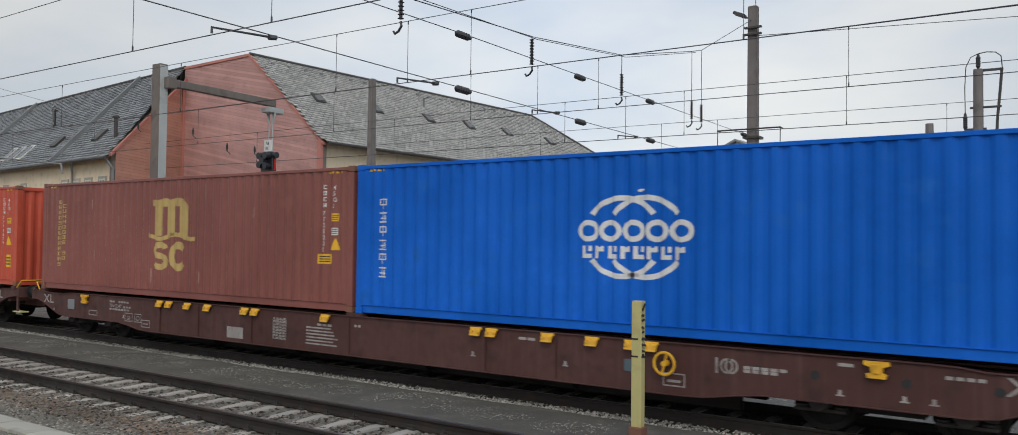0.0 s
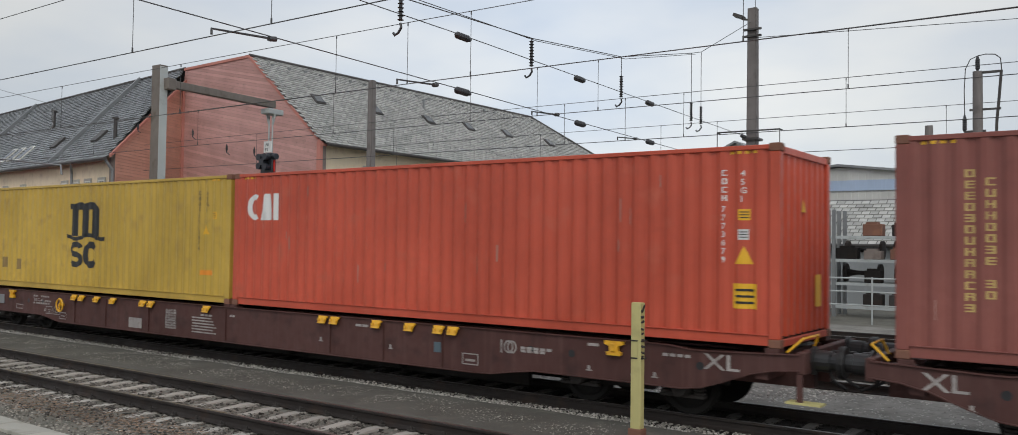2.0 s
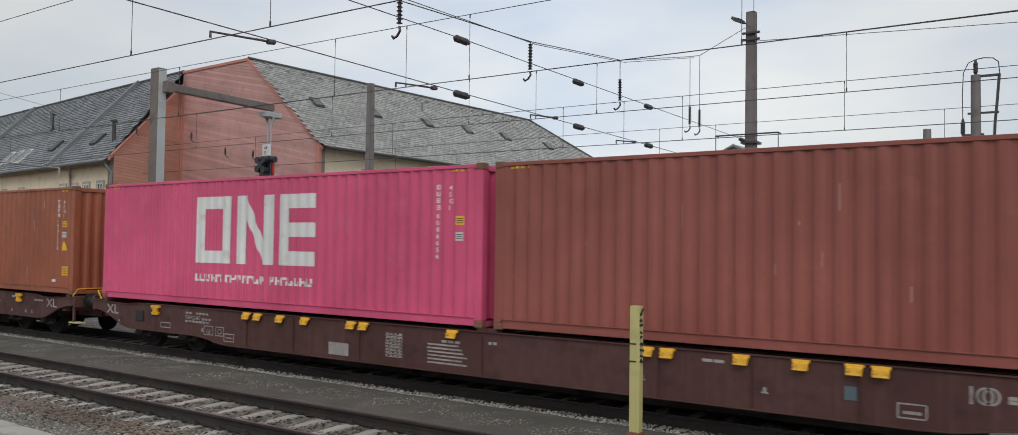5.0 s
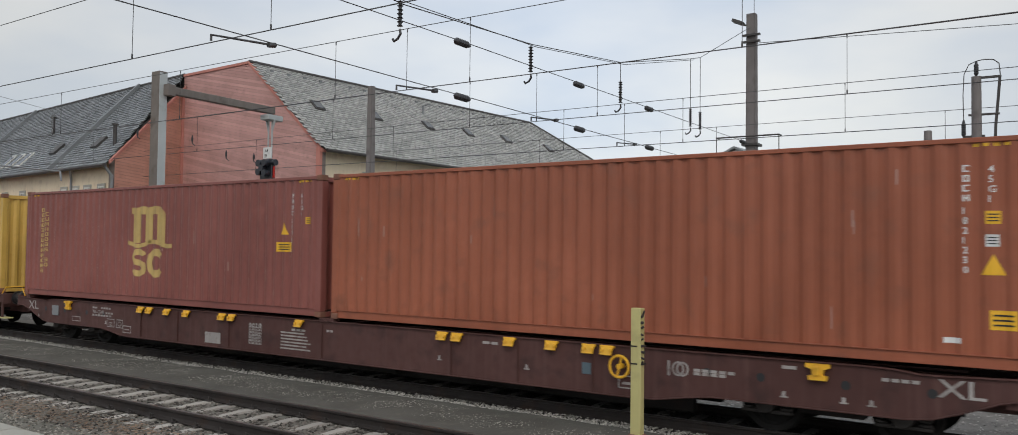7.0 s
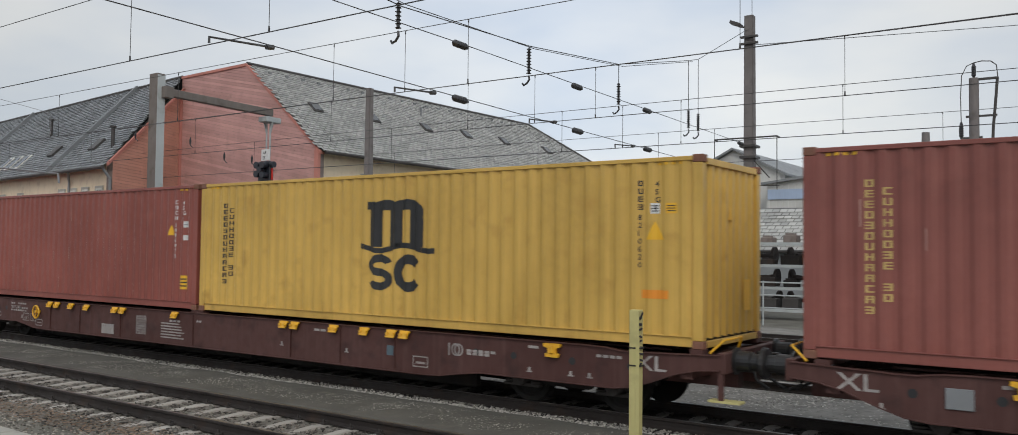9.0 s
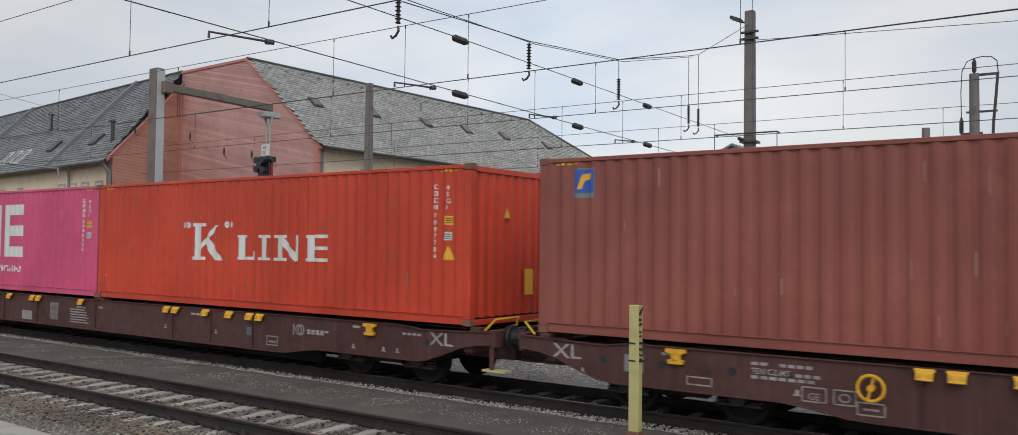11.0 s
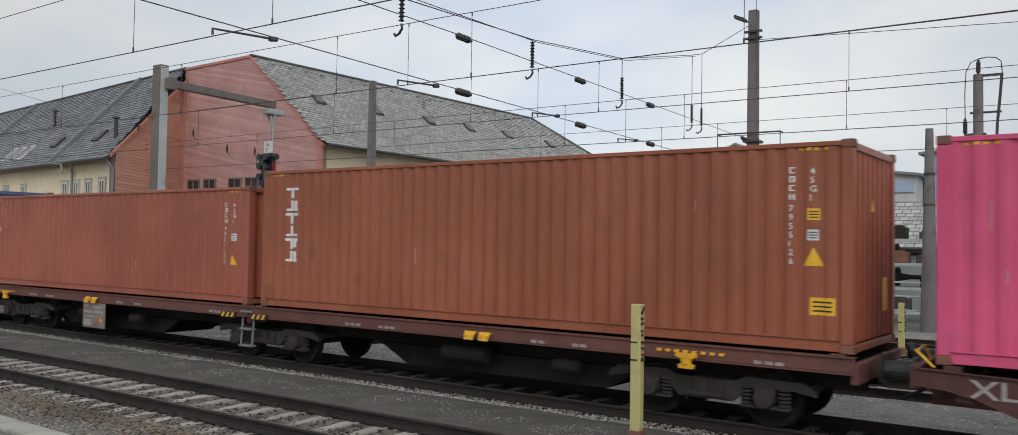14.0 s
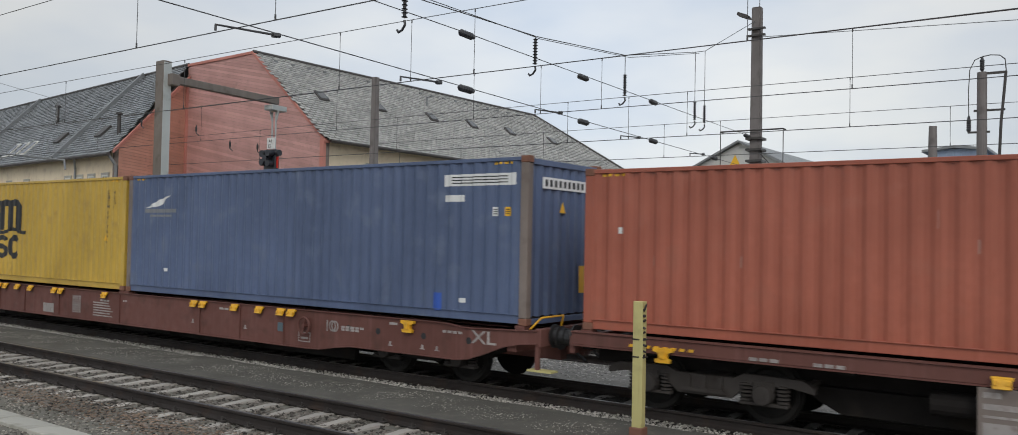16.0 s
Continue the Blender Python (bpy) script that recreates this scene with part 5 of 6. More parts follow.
def make_building():
    b = thing("railway_building", "old L-shaped railway building with slate roofs and red boarded cut-off gables", "building")
    C, AP, BT = Vector((-28.09, 25.8, 7.37)), Vector((-33.36, 25.8, 11.80)), Vector((-38.65, 25.8, 11.70))
    A = Vector((-36.80, 21.0, 6.65))
    z0 = -0.2
    # solid red-boarded walls
    bm = B()
    pink = [(C.x, z0), (C.x, C.z), (AP.x, AP.z), (BT.x, BT.z), (BT.x, z0)]
    extrude_xz(bm, pink, 25.8, 26.1)
    gw = part("gable_wall", bm, M["board_grey"], b, "gable clad in weathered red boards laid on a slant")
    ring_out = [(BT.x - C.x, z0), (0, z0), (0, C.z), (AP.x - C.x, AP.z), (BT.x - C.x, BT.z)]
    boards(gw, ring_out, (C.x, 25.8, 0), (1, 0, 0), (0, 0, 1), (0, -1, 0), 0.155, 0.20, M["pink"], 0.03)
    # orange boarded gable of the low wing
    u = Vector((BT.x - 0.05, 25.75, 0)) - Vector((A.x, A.y, 0))
    ln = u.length
    u.normalize()
    nrm = Vector((u.y, -u.x, 0))
    out = [(0, z0), (ln, z0), (ln, 10.95), (0, A.z)]
    bm = B()
    base = [Vector((A.x, A.y, 0)) + u * s + Vector((0, 0, t)) for s, t in out]
    prism(bm, base, -nrm * 0.3)
    ew = part("end_wall", bm, M["board_grey"], b, "end wall clad in orange-red level boards")
    boards(ew, out, (A.x, A.y, 0), u, (0, 0, 1), nrm, 0.15, 0.02, M["orangeboard"], 0.03)
    # verges and corner boards
    bm = B()
    for p, q in ((AP, C + Vector((0.12, 0, -0.25))), (BT, AP)):
        prism(bm, [p + Vector((0, -0.08, -0.06)), q + Vector((0, -0.08, -0.06)), q + Vector((0, -0.08, 0.07)), p + Vector((0, -0.08, 0.07))], (0, 0.3, 0))
    pa, pb = A + Vector((0.1, -0.35, -0.2)), Vector((BT.x + 0.1, 25.75, 11.05))
    prism(bm, [pa + Vector((0, 0, -0.08)), pb + Vector((0, 0, -0.08)), pb + Vector((0, 0, 0.08)), pa + Vector((0, 0, 0.08))], (0.15, 0, 0))
    box(bm, C.x - 0.16, C.x + 0.06, 25.66, 25.84, z0, C.z - 0.1)
    box(bm, BT.x - 0.10, BT.x + 0.10, 25.64, 25.80, z0, 10.9)
    part("verge", bm, M["trim"], b, "red verge boards")
    # right wing: long cream wall and slate roof
    R = Vector((0.1166, 0.9932, 0))
    RE = AP + R * 22.0
    CE = C + R * 28.0
    bm = B()
    prism(bm, [Vector((C.x - 0.35, 25.85, z0)), CE + Vector((-0.35, 0, z0 - CE.z)), CE + Vector((-0.35, 0, -0.05)), Vector((C.x - 0.35, 25.85, C.z - 0.05))], (-0.3, 0, 0))
    part("long_wall", bm, M["render_wall"], b, "cream rendered wall")
    bm = B()
    lo = C + Vector((0.25, 0, -0.20))
    lo2 = CE + Vector((0.25, 0, -0.20))
    back = RE + Vector((-6, 6, -4.6))
    back0 = Vector((AP.x - 5.2, 26.1, 7.4))
    bm.faces.new([bm.verts.new(p) for p in (lo, lo2, RE, AP)])
    bm.faces.new([bm.verts.new(p) for p in (lo2, back, RE)])
    bm.faces.new([bm.verts.new(p) for p in (AP, RE, back, back0)])
    bmesh.ops.solidify(bm, geom=bm.faces[:], thickness=0.12)
    part("roof", bm, M["gutter_dark"], b)
    v = (AP - C)
    v -= R * v.dot(R)
    hgt = v.length
    off = (AP - C).dot(R)
    sl = slates("slate_cover", "grey slates in courses", [(0 - 0.1, -0.3), (28.2, -0.3), (22.0 + off, hgt), (off, hgt)], C + Vector((0.04, 0, 0.02)), R, v, M["slate"], seed=2)
    sl.parent = b
    bm = B()
    rod(bm, AP + Vector((0, 0, 0.05)), RE + Vector((0, 0, 0.05)), 0.11, 8)
    rod(bm, RE + Vector((0, 0, 0.05)), lo2 + Vector((0, 0, 0.1)), 0.10, 8)
    rod(bm, BT + Vector((0, 0.2, 0.08)), AP + Vector((0, 0.2, 0.06)), 0.06, 8)
    part("ridge_cap", bm, M["gutter_dark"], b)
    bm = B()
    rod(bm, lo + Vector((0.06, 0.1, -0.02)), lo2 + Vector((0.06, 0, -0.02)), 0.085, 8)
    part("gutter", bm, M["gutter_dark"], b, "dark eaves gutter")
    # snow guards and roof hatches
    bm = B()
    for row, h in ((0.9, 0.28), (1.25, 0.18)):
        for k in range(60):
            s = 0.6 + k * 0.42
            p = C + R * s + v.normalized() * (row + 0.02 * math.sin(k * 2.1))
            box(bm, p.x - 0.015, p.x + 0.02, p.y - 0.02, p.y + 0.02, p.z, p.z + h * 0.5)
    for k in range(22):
        p = C + R * (1.0 + off + k * 0.98) + v.normalized() * (hgt - 0.55)
        box(bm, p.x - 0.02, p.x + 0.10, p.y - 0.09, p.y + 0.09, p.z, p.z + 0.10)
    tagged(part("snow_guard", bm, M["gutter"], b, "rows of small snow hooks"), kind="stuff")
    for s, t in ((1.7, 3.6), (5.4, 3.6), (9.25, 3.65), (12.6, 3.7), (16.1, 3.75), (20.3, 3.6)):
        p = C + R * s + v.normalized() * t
        bm = B()
        box(bm, -0.30, 0.30, -0.38, 0.38, -0.05, 0.14, 0.02)
        w2 = v.normalized()
        m = Matrix((R, w2, R.cross(w2))).transposed().to_4x4()
        if m.to_3x3().col[2].z < 0:
            m = Matrix((-R, w2, -(R.cross(w2)))).transposed().to_4x4()
        m.translation = p
        bm.transform(m)
        h = part("roof_hatch", bm, M["gutter_dark"], b, "dark roof hatch")
        bm = B()
        box(bm, -0.24, 0.24, -0.30, 0.30, 0.10, 0.16)
        bm.transform(m)
        part("hatch_pane", bm, M["glass"], h)
    bm = B()
    p = C + R * 9.8 + v.normalized() * 4.9
    rod(bm, p, p + Vector((0, 0, 0.55)), 0.06, 8)
    rod(bm, p + Vector((-0.1, 0, 0.55)), p + Vector((0.35, 0, 0.62)), 0.03, 6)
    part("vent_pipe", bm, M["gutter"], b)
    for y in (29.4, 31.85, 34.2, 37.2, 40.2):
        window(b, (C.x - 0.35 + (y - 25.8) * 0.1174, y, 4.85), (-R.x, -R.y, 0), 1.55, 1.45, (-0.9932, 0.1166, 0))
    for x in (-37.6, -36.25, -34.2, -32.9):
        window(b, (x, 25.74, 4.95), (1, 0, 0), 1.02, 0.85, (0, 1, 0), True)
    # left wing, turned a little from the tracks
    W = Vector((-math.cos(radians(6)), math.sin(radians(6)), 0))
    AL, BL = A + W * 45, BT + W * 45
    bm = B()
    prism(bm, [Vector((A.x, A.y, z0)) + W * 0.35, Vector((AL.x, AL.y, z0)), AL + Vector((0, 0, 0.05)), A + W * 0.35 + Vector((0, 0, 0.05))], (0.0, 0.3, 0))
    part("low_wing_wall", bm, M["render_wall"], b, "cream rendered wall")
    bm = B()
    e0, e1 = A + Vector((0.05, -0.45, -0.30)), AL + Vector((0, -0.45, -0.30))
    bm.faces.new([bm.verts.new(p) for p in (e0, e1, BL, BT)])
    bm.faces.new([bm.verts.new(p) for p in (BT, BL, BL + Vector((0, 5, -5)), BT + Vector((0, 5, -5)))])
    bmesh.ops.solidify(bm, geom=bm.faces[:], thickness=0.10)
    part("low_wing_roof", bm, M["gutter_dark"], b)
    v2 = BT - e0
    off2 = v2.dot(W)
    v2 = v2 - W * off2
    sl = slates("slate_cover", "dark grey slates in courses", [(0.0, 0), (45, 0), (45 + off2, v2.length), (off2, v2.length)], e0 + Vector((0, 0, 0.03)), W, v2, M["slate2"], seed=4)
    sl.parent = b
    bm = B()
    rod(bm, BT + Vector((0, 0, 0.05)), BL + Vector((0, 0, 0.05)), 0.10, 8)
    part("low_ridge_cap", bm, M["gutter_dark"], b)
    bm = B()
    rod(bm, e0 + Vector((0, -0.05, -0.04)), e1 + Vector((0, -0.05, -0.04)), 0.09, 8)
    part("low_gutter", bm, M["gutter_dark"], b, "dark eaves gutter")
    vv = v2.normalized()
    nn = W.cross(vv)
    nn = nn if nn.z > 0 else -nn
    for s in (6.4, 21.6):
        p, q = e0 + W * (s + 0.1), e0 + W * (s + off2 * 0.4) + v2
        bm = B()
        prism(bm, [p - W * 0.11, q - W * 0.11, q + W * 0.11, p + W * 0.11], nn * 0.22)
        part("parapet", bm, M["gutter"], b, "grey raised fire parapet")
    for s, t in ((1.4, 1.45), (13.05, 3.7), (3.65, 1.45), (8.9, 1.46)):
        p = e0 + W * s + vv * t
        bm = B()
        if s in (1.4, 13.05):
            rod(bm, p, p + Vector((0, 0, 1.0)), 0.09, 8)
            rod(bm, p + Vector((0, 0, 1.0)), p + Vector((0, 0, 1.08)), 0.17, 8)
            part("vent_pipe", bm, M["gutter_dark"], b)
        else:
            prism(bm, [p - W * 0.35, p + W * 0.35, p + W * 0.35 + vv * 0.8, p - W * 0.35 + vv * 0.8], nn * 0.16)
            part("roof_hatch", bm, M["gutter_dark"], b, "dark roof hatch")
    for k in range(3):
        p = e0 + W * (12.6 + k * 1.35) + vv * 0.75
        bm = B()
        prism(bm, [p - W * 0.36, p + W * 0.36, p + W * 0.36 + vv * 1.2, p - W * 0.36 + vv * 1.2], nn * 0.10)
        sk = part("skylight", bm, M["frame_white"], b, "pale framed skylight")
        bm = B()
        prism(bm, [p - W * 0.27 + vv * 0.1, p + W * 0.27 + vv * 0.1, p + W * 0.27 + vv * 1.1, p - W * 0.27 + vv * 1.1], nn * 0.115)
        part("skylight_pane", bm, M["glass"], sk)
    for s in (1.3, 2.85, 4.25, 5.65, 11.3, 14.0, 16.6, 19.2):
        p = A + W * s
        window(b, (p.x, p.y - 0.01, 4.35), (-W.x, -W.y, 0), 0.62, 1.05, (-W.y, W.x, 0) if W.x > 0 else (W.y, -W.x, 0))
    bm = B()
    path_rod(bm, [A + Vector((-0.1, -0.45, -0.35)), A + Vector((0.02, -0.12, -0.85)), Vector((A.x, A.y - 0.12, z0))], 0.07, 8)
    part("downpipe", bm, M["gutter"], b, "pale zinc downpipe")
    bm = B()
    q = A + W * 4.7
    path_rod(bm, [q + Vector((0.6, -0.45, -0.32)), q + Vector((0.1, -0.12, -0.8)), q + Vector((0, -0.12, -0.2 - q.z))], 0.06, 8)
    part("downpipe", bm, M["gutter"], b, "pale zinc downpipe")
    # rear walls close the building
    bm = B()
    prism(bm, [Vector((-41.5, 27, z0)), Vector((-37, 54, z0)), Vector((-37, 54, 7)), Vector((-41.5, 27, 7))], (-0.3, 0, 0))
    prism(bm, [Vector((-25.3, 53.8, z0)), Vector((-37, 54.2, z0)), Vector((-37, 54.2, 7)), Vector((-25.3, 53.8, 7))], (0, 0.3, 0))
    part("rear_wall", bm, M["render_wall"], b)
    return b


shear_to_view(make_building())


# ---------------------------------------------------------------- masts, signal, overhead line
def concrete_mast(x, y, top, r0, r1, label, square=False):
    t = thing("catenary_mast", label, "mast", "masts", at=(x, y, -0.2))
    bm = B()
    if square:
        lo = [bm.verts.new((a * r0, b * r0, 0)) for a, b in ((-1, -1), (1, -1), (1, 1), (-1, 1))]
        hi = [bm.verts.new((a * r1, b * r1, top + 0.2)) for a, b in ((-1, -1), (1, -1), (1, 1), (-1, 1))]
        for k in range(4):
            bm.faces.new((lo[k], lo[(k + 1) % 4], hi[(k + 1) % 4], hi[k]))
        bm.faces.new(hi)
        bmesh.ops.bevel(bm, geom=[e for e in bm.edges if abs(e.verts[0].co.z - e.verts[1].co.z) > 1], offset=0.04, segments=2, affect="EDGES")
    else:
        rod(bm, (0, 0, 0), (0, 0, top + 0.2), r0, 14, r1)
    part("shaft", bm, M["concrete"], t)
    bm = B()
    box(bm, -r0 * 1.8, r0 * 1.8, -r0 * 1.8, r0 * 1.8, 0.0, 0.25, 0.03)
    part("footing", bm, M["concrete"], t)
    return t


def hanging(bm, p, drop, rod_len):
    """A string of insulator sheds hanging from p, with a hooked clamp below."""
    p = Vector(p)
    rod(bm, p, p - Vector((0, 0, rod_len)), 0.012, 6)
    q = p - Vector((0, 0, rod_len))
    n = max(4, int((drop - rod_len) / 0.075))
    prof = []
    for k in range(n):
        z = -k * (drop - rod_len) / n
        prof += [(z, 0.035), (z - 0.02, 0.072), (z - 0.035, 0.04)]
    lathe(bm, prof, q, "z", 10)
    e = p - Vector((0, 0, drop))
    path_rod(bm, [e, e + Vector((0.02, 0, -0.10)), e + Vector((-0.06, 0, -0.20)), e + Vector((-0.16, 0, -0.24)), e + Vector((-0.20, 0, -0.18))], 0.028, 6)


def bead(bm, p, axis="y", ln=0.5, r=0.075):
    prof = [(-ln / 2, 0.02), (-ln / 2 + 0.05, r * 0.6)]
    for k in range(5):
        d = -ln / 2 + 0.09 + k * (ln - 0.18) / 5
        prof += [(d, r), (d + 0.035, r), (d + 0.05, r * 0.75)]
    prof += [(ln / 2 - 0.05, r * 0.6), (ln / 2, 0.02)]
    lathe(bm, prof, p, axis, 10)


SPAN_X = -11.5


def make_overhead():
    g = thing("overhead_line", "dark overhead contact wires and cross spans with insulators over the yard", "overhead line")
    # cross spans between the masts
    bm = B()
    rod(bm, (SPAN_X, -14, 6.75), (SPAN_X, 14.8, 7.44), 0.011, 6)
    rod(bm, (SPAN_X, 14.8, 7.44), (SPAN_X, 36.0, 7.75), 0.011, 6)
    rod(bm, (SPAN_X, -14, 5.95), (SPAN_X, 36.0, 6.34), 0.011, 6)
    part("cross_span", bm, M["wire"], g)
    bm = B()
    head = [(-8, 14.0), (2, 9.6), (8, 8.05), (12.7, 7.75), (17.8, 8.06), (23.0, 8.68), (28.87, 10.06), (29.85, 10.32), (35.9, 13.0)]
    path_rod(bm, [(SPAN_X, y, z) for y, z in head], 0.013, 6)
    path_rod(bm, [(SPAN_X + 0.14, y, z + 0.10 * math.sin(y)) for y, z in head[:7]], 0.010, 6)
    part("head_span", bm, M["wire"], g)
    # section insulators in the cross spans
    for y, z in ((14.81, 7.40), (20.34, 7.46), (25.17, 7.55), (34.9, 7.70), (14.83, 6.13), (20.4, 6.18), (25.22, 6.24), (31.0, 6.30)):
        bm = B()
        bead(bm, (SPAN_X, y, z), "y", 0.62, 0.085)
        part("section_insulator", bm, M["insulator"], g, "ribbed brown insulator")
    # hanging insulators
    for y, top, low in ((12.65, 7.85, 7.20), (17.75, 8.05, 7.27), (23.0, 8.68, 7.35), (28.85, 10.05, 7.45), (29.84, 10.30, 7.48)):
        bm = B()
        hanging(bm, (SPAN_X, y, top), top - low, max(0.05, top - low - 0.72))
        part("suspension_insulator", bm, M["insulator"], g, "hanging string of ribbed insulators")
    # wires along the tracks
    ends = (-95, 25)
    for y, zc, zm, drops in ((8.14, 5.88, 7.22, (-45, -38, -32, -26, -19.9, -13.88, -10.09, -5.6)), (12.65, 5.89, 7.18, (-50, -43, -37, -31, -25.26, -19.2, -13.4, -11.29, -9.64, -4.2)),
                             (17.9, 6.03, 7.30, (-40, -33, -26, -19, -13.6, -11.4, -9.6, -3.70)), (22.9, 6.0, 7.33, (-36, -29, -21, -13.5, -11.3, -9.37, -4.78)),
                             (28.6, 6.1, 7.36, (-34, -26, -18, -12.6, -10.4, -3.0))):
        bm = B()
        rod(bm, (ends[0], y, zc), (ends[1], y, zc), 0.009 if y < 20 else 0.011, 6)
        part("contact_wire", bm, M["wire"], g)
        bm = B()
        pts = [(x, y, zm + 0.35 * (abs(x - SPAN_X) / 60.0) ** 2 * -1) for x in range(ends[0], ends[1] + 1, 6)]
        path_rod(bm, pts, 0.0075 if y < 20 else 0.009, 6)
        part("messenger_wire", bm, M["wire"], g)
        for x in drops:
            zz = zm - 0.35 * (abs(x - SPAN_X) / 60.0) ** 2
            bm = B()
            rod(bm, (x, y, zc), (x, y, zz), 0.006 if y < 20 else 0.008, 5)
            rod(bm, (x, y, zc), (x, y, zc + 0.09), 0.016, 5)
            rod(bm, (x, y, zz - 0.07), (x, y, zz), 0.014, 5)
            part("dropper", bm, M["wire"], g)
        bm = B()
        path_rod(bm, [(SPAN_X - 0.05, y - 0.02, zc + 0.02), (SPAN_X - 0.05, y - 0.02, zc + 0.12), (SPAN_X, y + 1.2, zc + 0.22)], 0.022, 6)
        rod(bm, (SPAN_X, y + 1.1, zc + 0.20), (SPAN_X, y + 1.25, zc + 0.23), 0.05, 6)
        part("steady_arm", bm, M["wire"], g)
    # a second cross span further along the yard
    bm = B()
    path_rod(bm, [(-55, 10, 13.5), (-36.6, 18, 8.4), (-36.6, 18, 8.0)], 0.012, 6)
    hanging(bm, (-36.6, 18, 8.35), 0.75, 0.1)
    path_rod(bm, [(-41.5, 18, 6.23), (-35.8, 18, 5.70), (-35.7, 18, 5.3)], 0.045, 8)
    part("cantilever", bm, M["gutter"], g, "pale cantilever tube")
    shear_to_view(g)
    bm = B()
    path_rod(bm, [(-14.0, 37.8, 11.88), (-4.0, 39.6, 11.72), (12.0, 42.5, 11.70)], 0.014, 6)
    part("stay_wire", bm, M["wire"], g)
    for x, z, drop in ((-33.28, 7.25, 0.30), (-29.52, 6.75, 0.30), (-27.40, 6.05, 0.30), (-25.80, 5.85, 0.28)):
        bm = B()
        bead(bm, (x, 20.0, z - drop / 2), "z", drop, 0.04)
        rod(bm, (x, 20.0, z - drop), (x + 0.18, 20.0, z - drop - 0.1), 0.018, 6)
        part("suspension_insulator", bm, M["insulator"], g)


make_overhead()


def make_masts():
    m = concrete_mast(-11.45, 36.0, 13.6, 0.25, 0.20, "tall brown-grey concrete mast with a floodlight and a service cage", True)
    bm = B()
    path_rod(bm, [(-0.2, -0.1, 13.3), (-0.45, -0.2, 13.35)], 0.04, 6)
    prism(bm, [Vector((-0.85, -0.3, 13.55)), Vector((-0.40, -0.3, 13.35)), Vector((-0.40, 0.15, 13.35)), Vector((-0.85, 0.15, 13.55))], (0.05, 0, 0.12))
    part("floodlight", bm, M["gutter_dark"], m, "dark flat floodlight")
    bm = B()
    rod(bm, (0.1, 0, 13.8), (0.1, 0, 15.4), 0.015, 6)
    part("aerial", bm, M["gutter_dark"], m)
    for z in (12.8, 12.5):
        bm = B()
        box(bm, -0.32, 0.45, -0.34, -0.2, z - 0.04, z + 0.04)
        part("bracket", bm, M["gutter_dark"], m)
    for z in (7.9, 7.4, 6.9):
        bm = B()
        box(bm, -0.36, 0.36, -0.36, 0.36, z - 0.05, z + 0.05)
        part("collar", bm, M["gutter_dark"], m)
    bm = B()
    for z in (6.1, 8.25):
        for p, q in (((-1.5, -0.35), (1.3, -0.35)), ((1.3, -0.35), (1.3, 0.0)), ((-1.5, -0.35), (-1.5, 0.0))):
            rod(bm, (*p, z), (*q, z), 0.035 if z > 8 else 0.02, 6)
    for x in (-1.5, 1.3):
        rod(bm, (x, -0.35, 5.9), (x, -0.35, 8.25), 0.022, 6)
    rod(bm, (0.3, -0.3, 7.2), (1.1, -0.8, 6.4), 0.03, 6)
    part("service_cage", bm, M["gutter_dark"], m, "thin steel service cage")
    shear_to_view(m)
    shear_to_view(concrete_mast(-24.2, 25.0, 9.55, 0.19, 0.13, "slim grey concrete mast in front of the roof", True))
    p = concrete_mast(-1.95, 26.0, 7.80, 0.15, 0.125, "round grey concrete pole with cable terminations")
    bm = B()
    bead(bm, (0.0, 0, 8.22), "z", 0.45, 0.06)
    part("insulator", bm, M["insulator"], p)
    bm = B()
    bead(bm, (-0.32, 0, 6.55), "z", 0.5, 0.06)
    part("insulator", bm, M["insulator"], p)
    bm = B()
    path_rod(bm, [(0.0, 0, 8.44), (0.2, 0, 8.47), (0.42, 0, 8.44), (0.55, 0, 8.32), (0.58, 0, 7.98)], 0.014, 6)
    path_rod(bm, [(0.57, 0, 7.98), (0.52, 0, 7.3), (0.46, 0, 6.6), (0.40, 0, 5.0)], 0.04, 6)
    path_rod(bm, [(0.0, 0, 8.44), (-0.18, 0, 8.36), (-0.30, 0, 8.1), (-0.33, 0, 7.5), (-0.32, 0, 6.8)], 0.012, 6)
    box(bm, 0.1, 0.6, -0.04, 0.04, 7.93, 7.99)
    box(bm, -0.2, 0.56, -0.04, 0.04, 6.9, 6.95)
    box(bm, -0.34, 0.2, -0.04, 0.04, 6.30, 6.35)
    part("cable_loop", bm, M["gutter_dark"], p, "dark cable loop and brackets")
    shear_to_view(p)
    p = concrete_mast(-3.9, 32.0, 7.25, 0.30, 0.13, "tapered round concrete pole behind the train")
    bm = B()
    for z in (4.7, 5.8):
        lathe(bm, [(z, 0.2), (z + 0.08, 0.2)], (0, 0, 0), "z", 12)
    path_rod(bm, [(0.2, 0, 6.0), (0.5, 0, 5.3), (0.9, 0, 5.2)], 0.02, 6)
    for k in range(12):
        a, c = k * math.tau / 12, (k + 1) * math.tau / 12
        rod(bm, (0.9 + 0.35 * math.cos(a), 0, 5.15 + 0.3 * math.sin(a)), (0.9 + 0.35 * math.cos(c), 0, 5.15 + 0.3 * math.sin(c)), 0.025, 5)
    part("cable_ring", bm, M["gutter_dark"], p)
    shear_to_view(p)
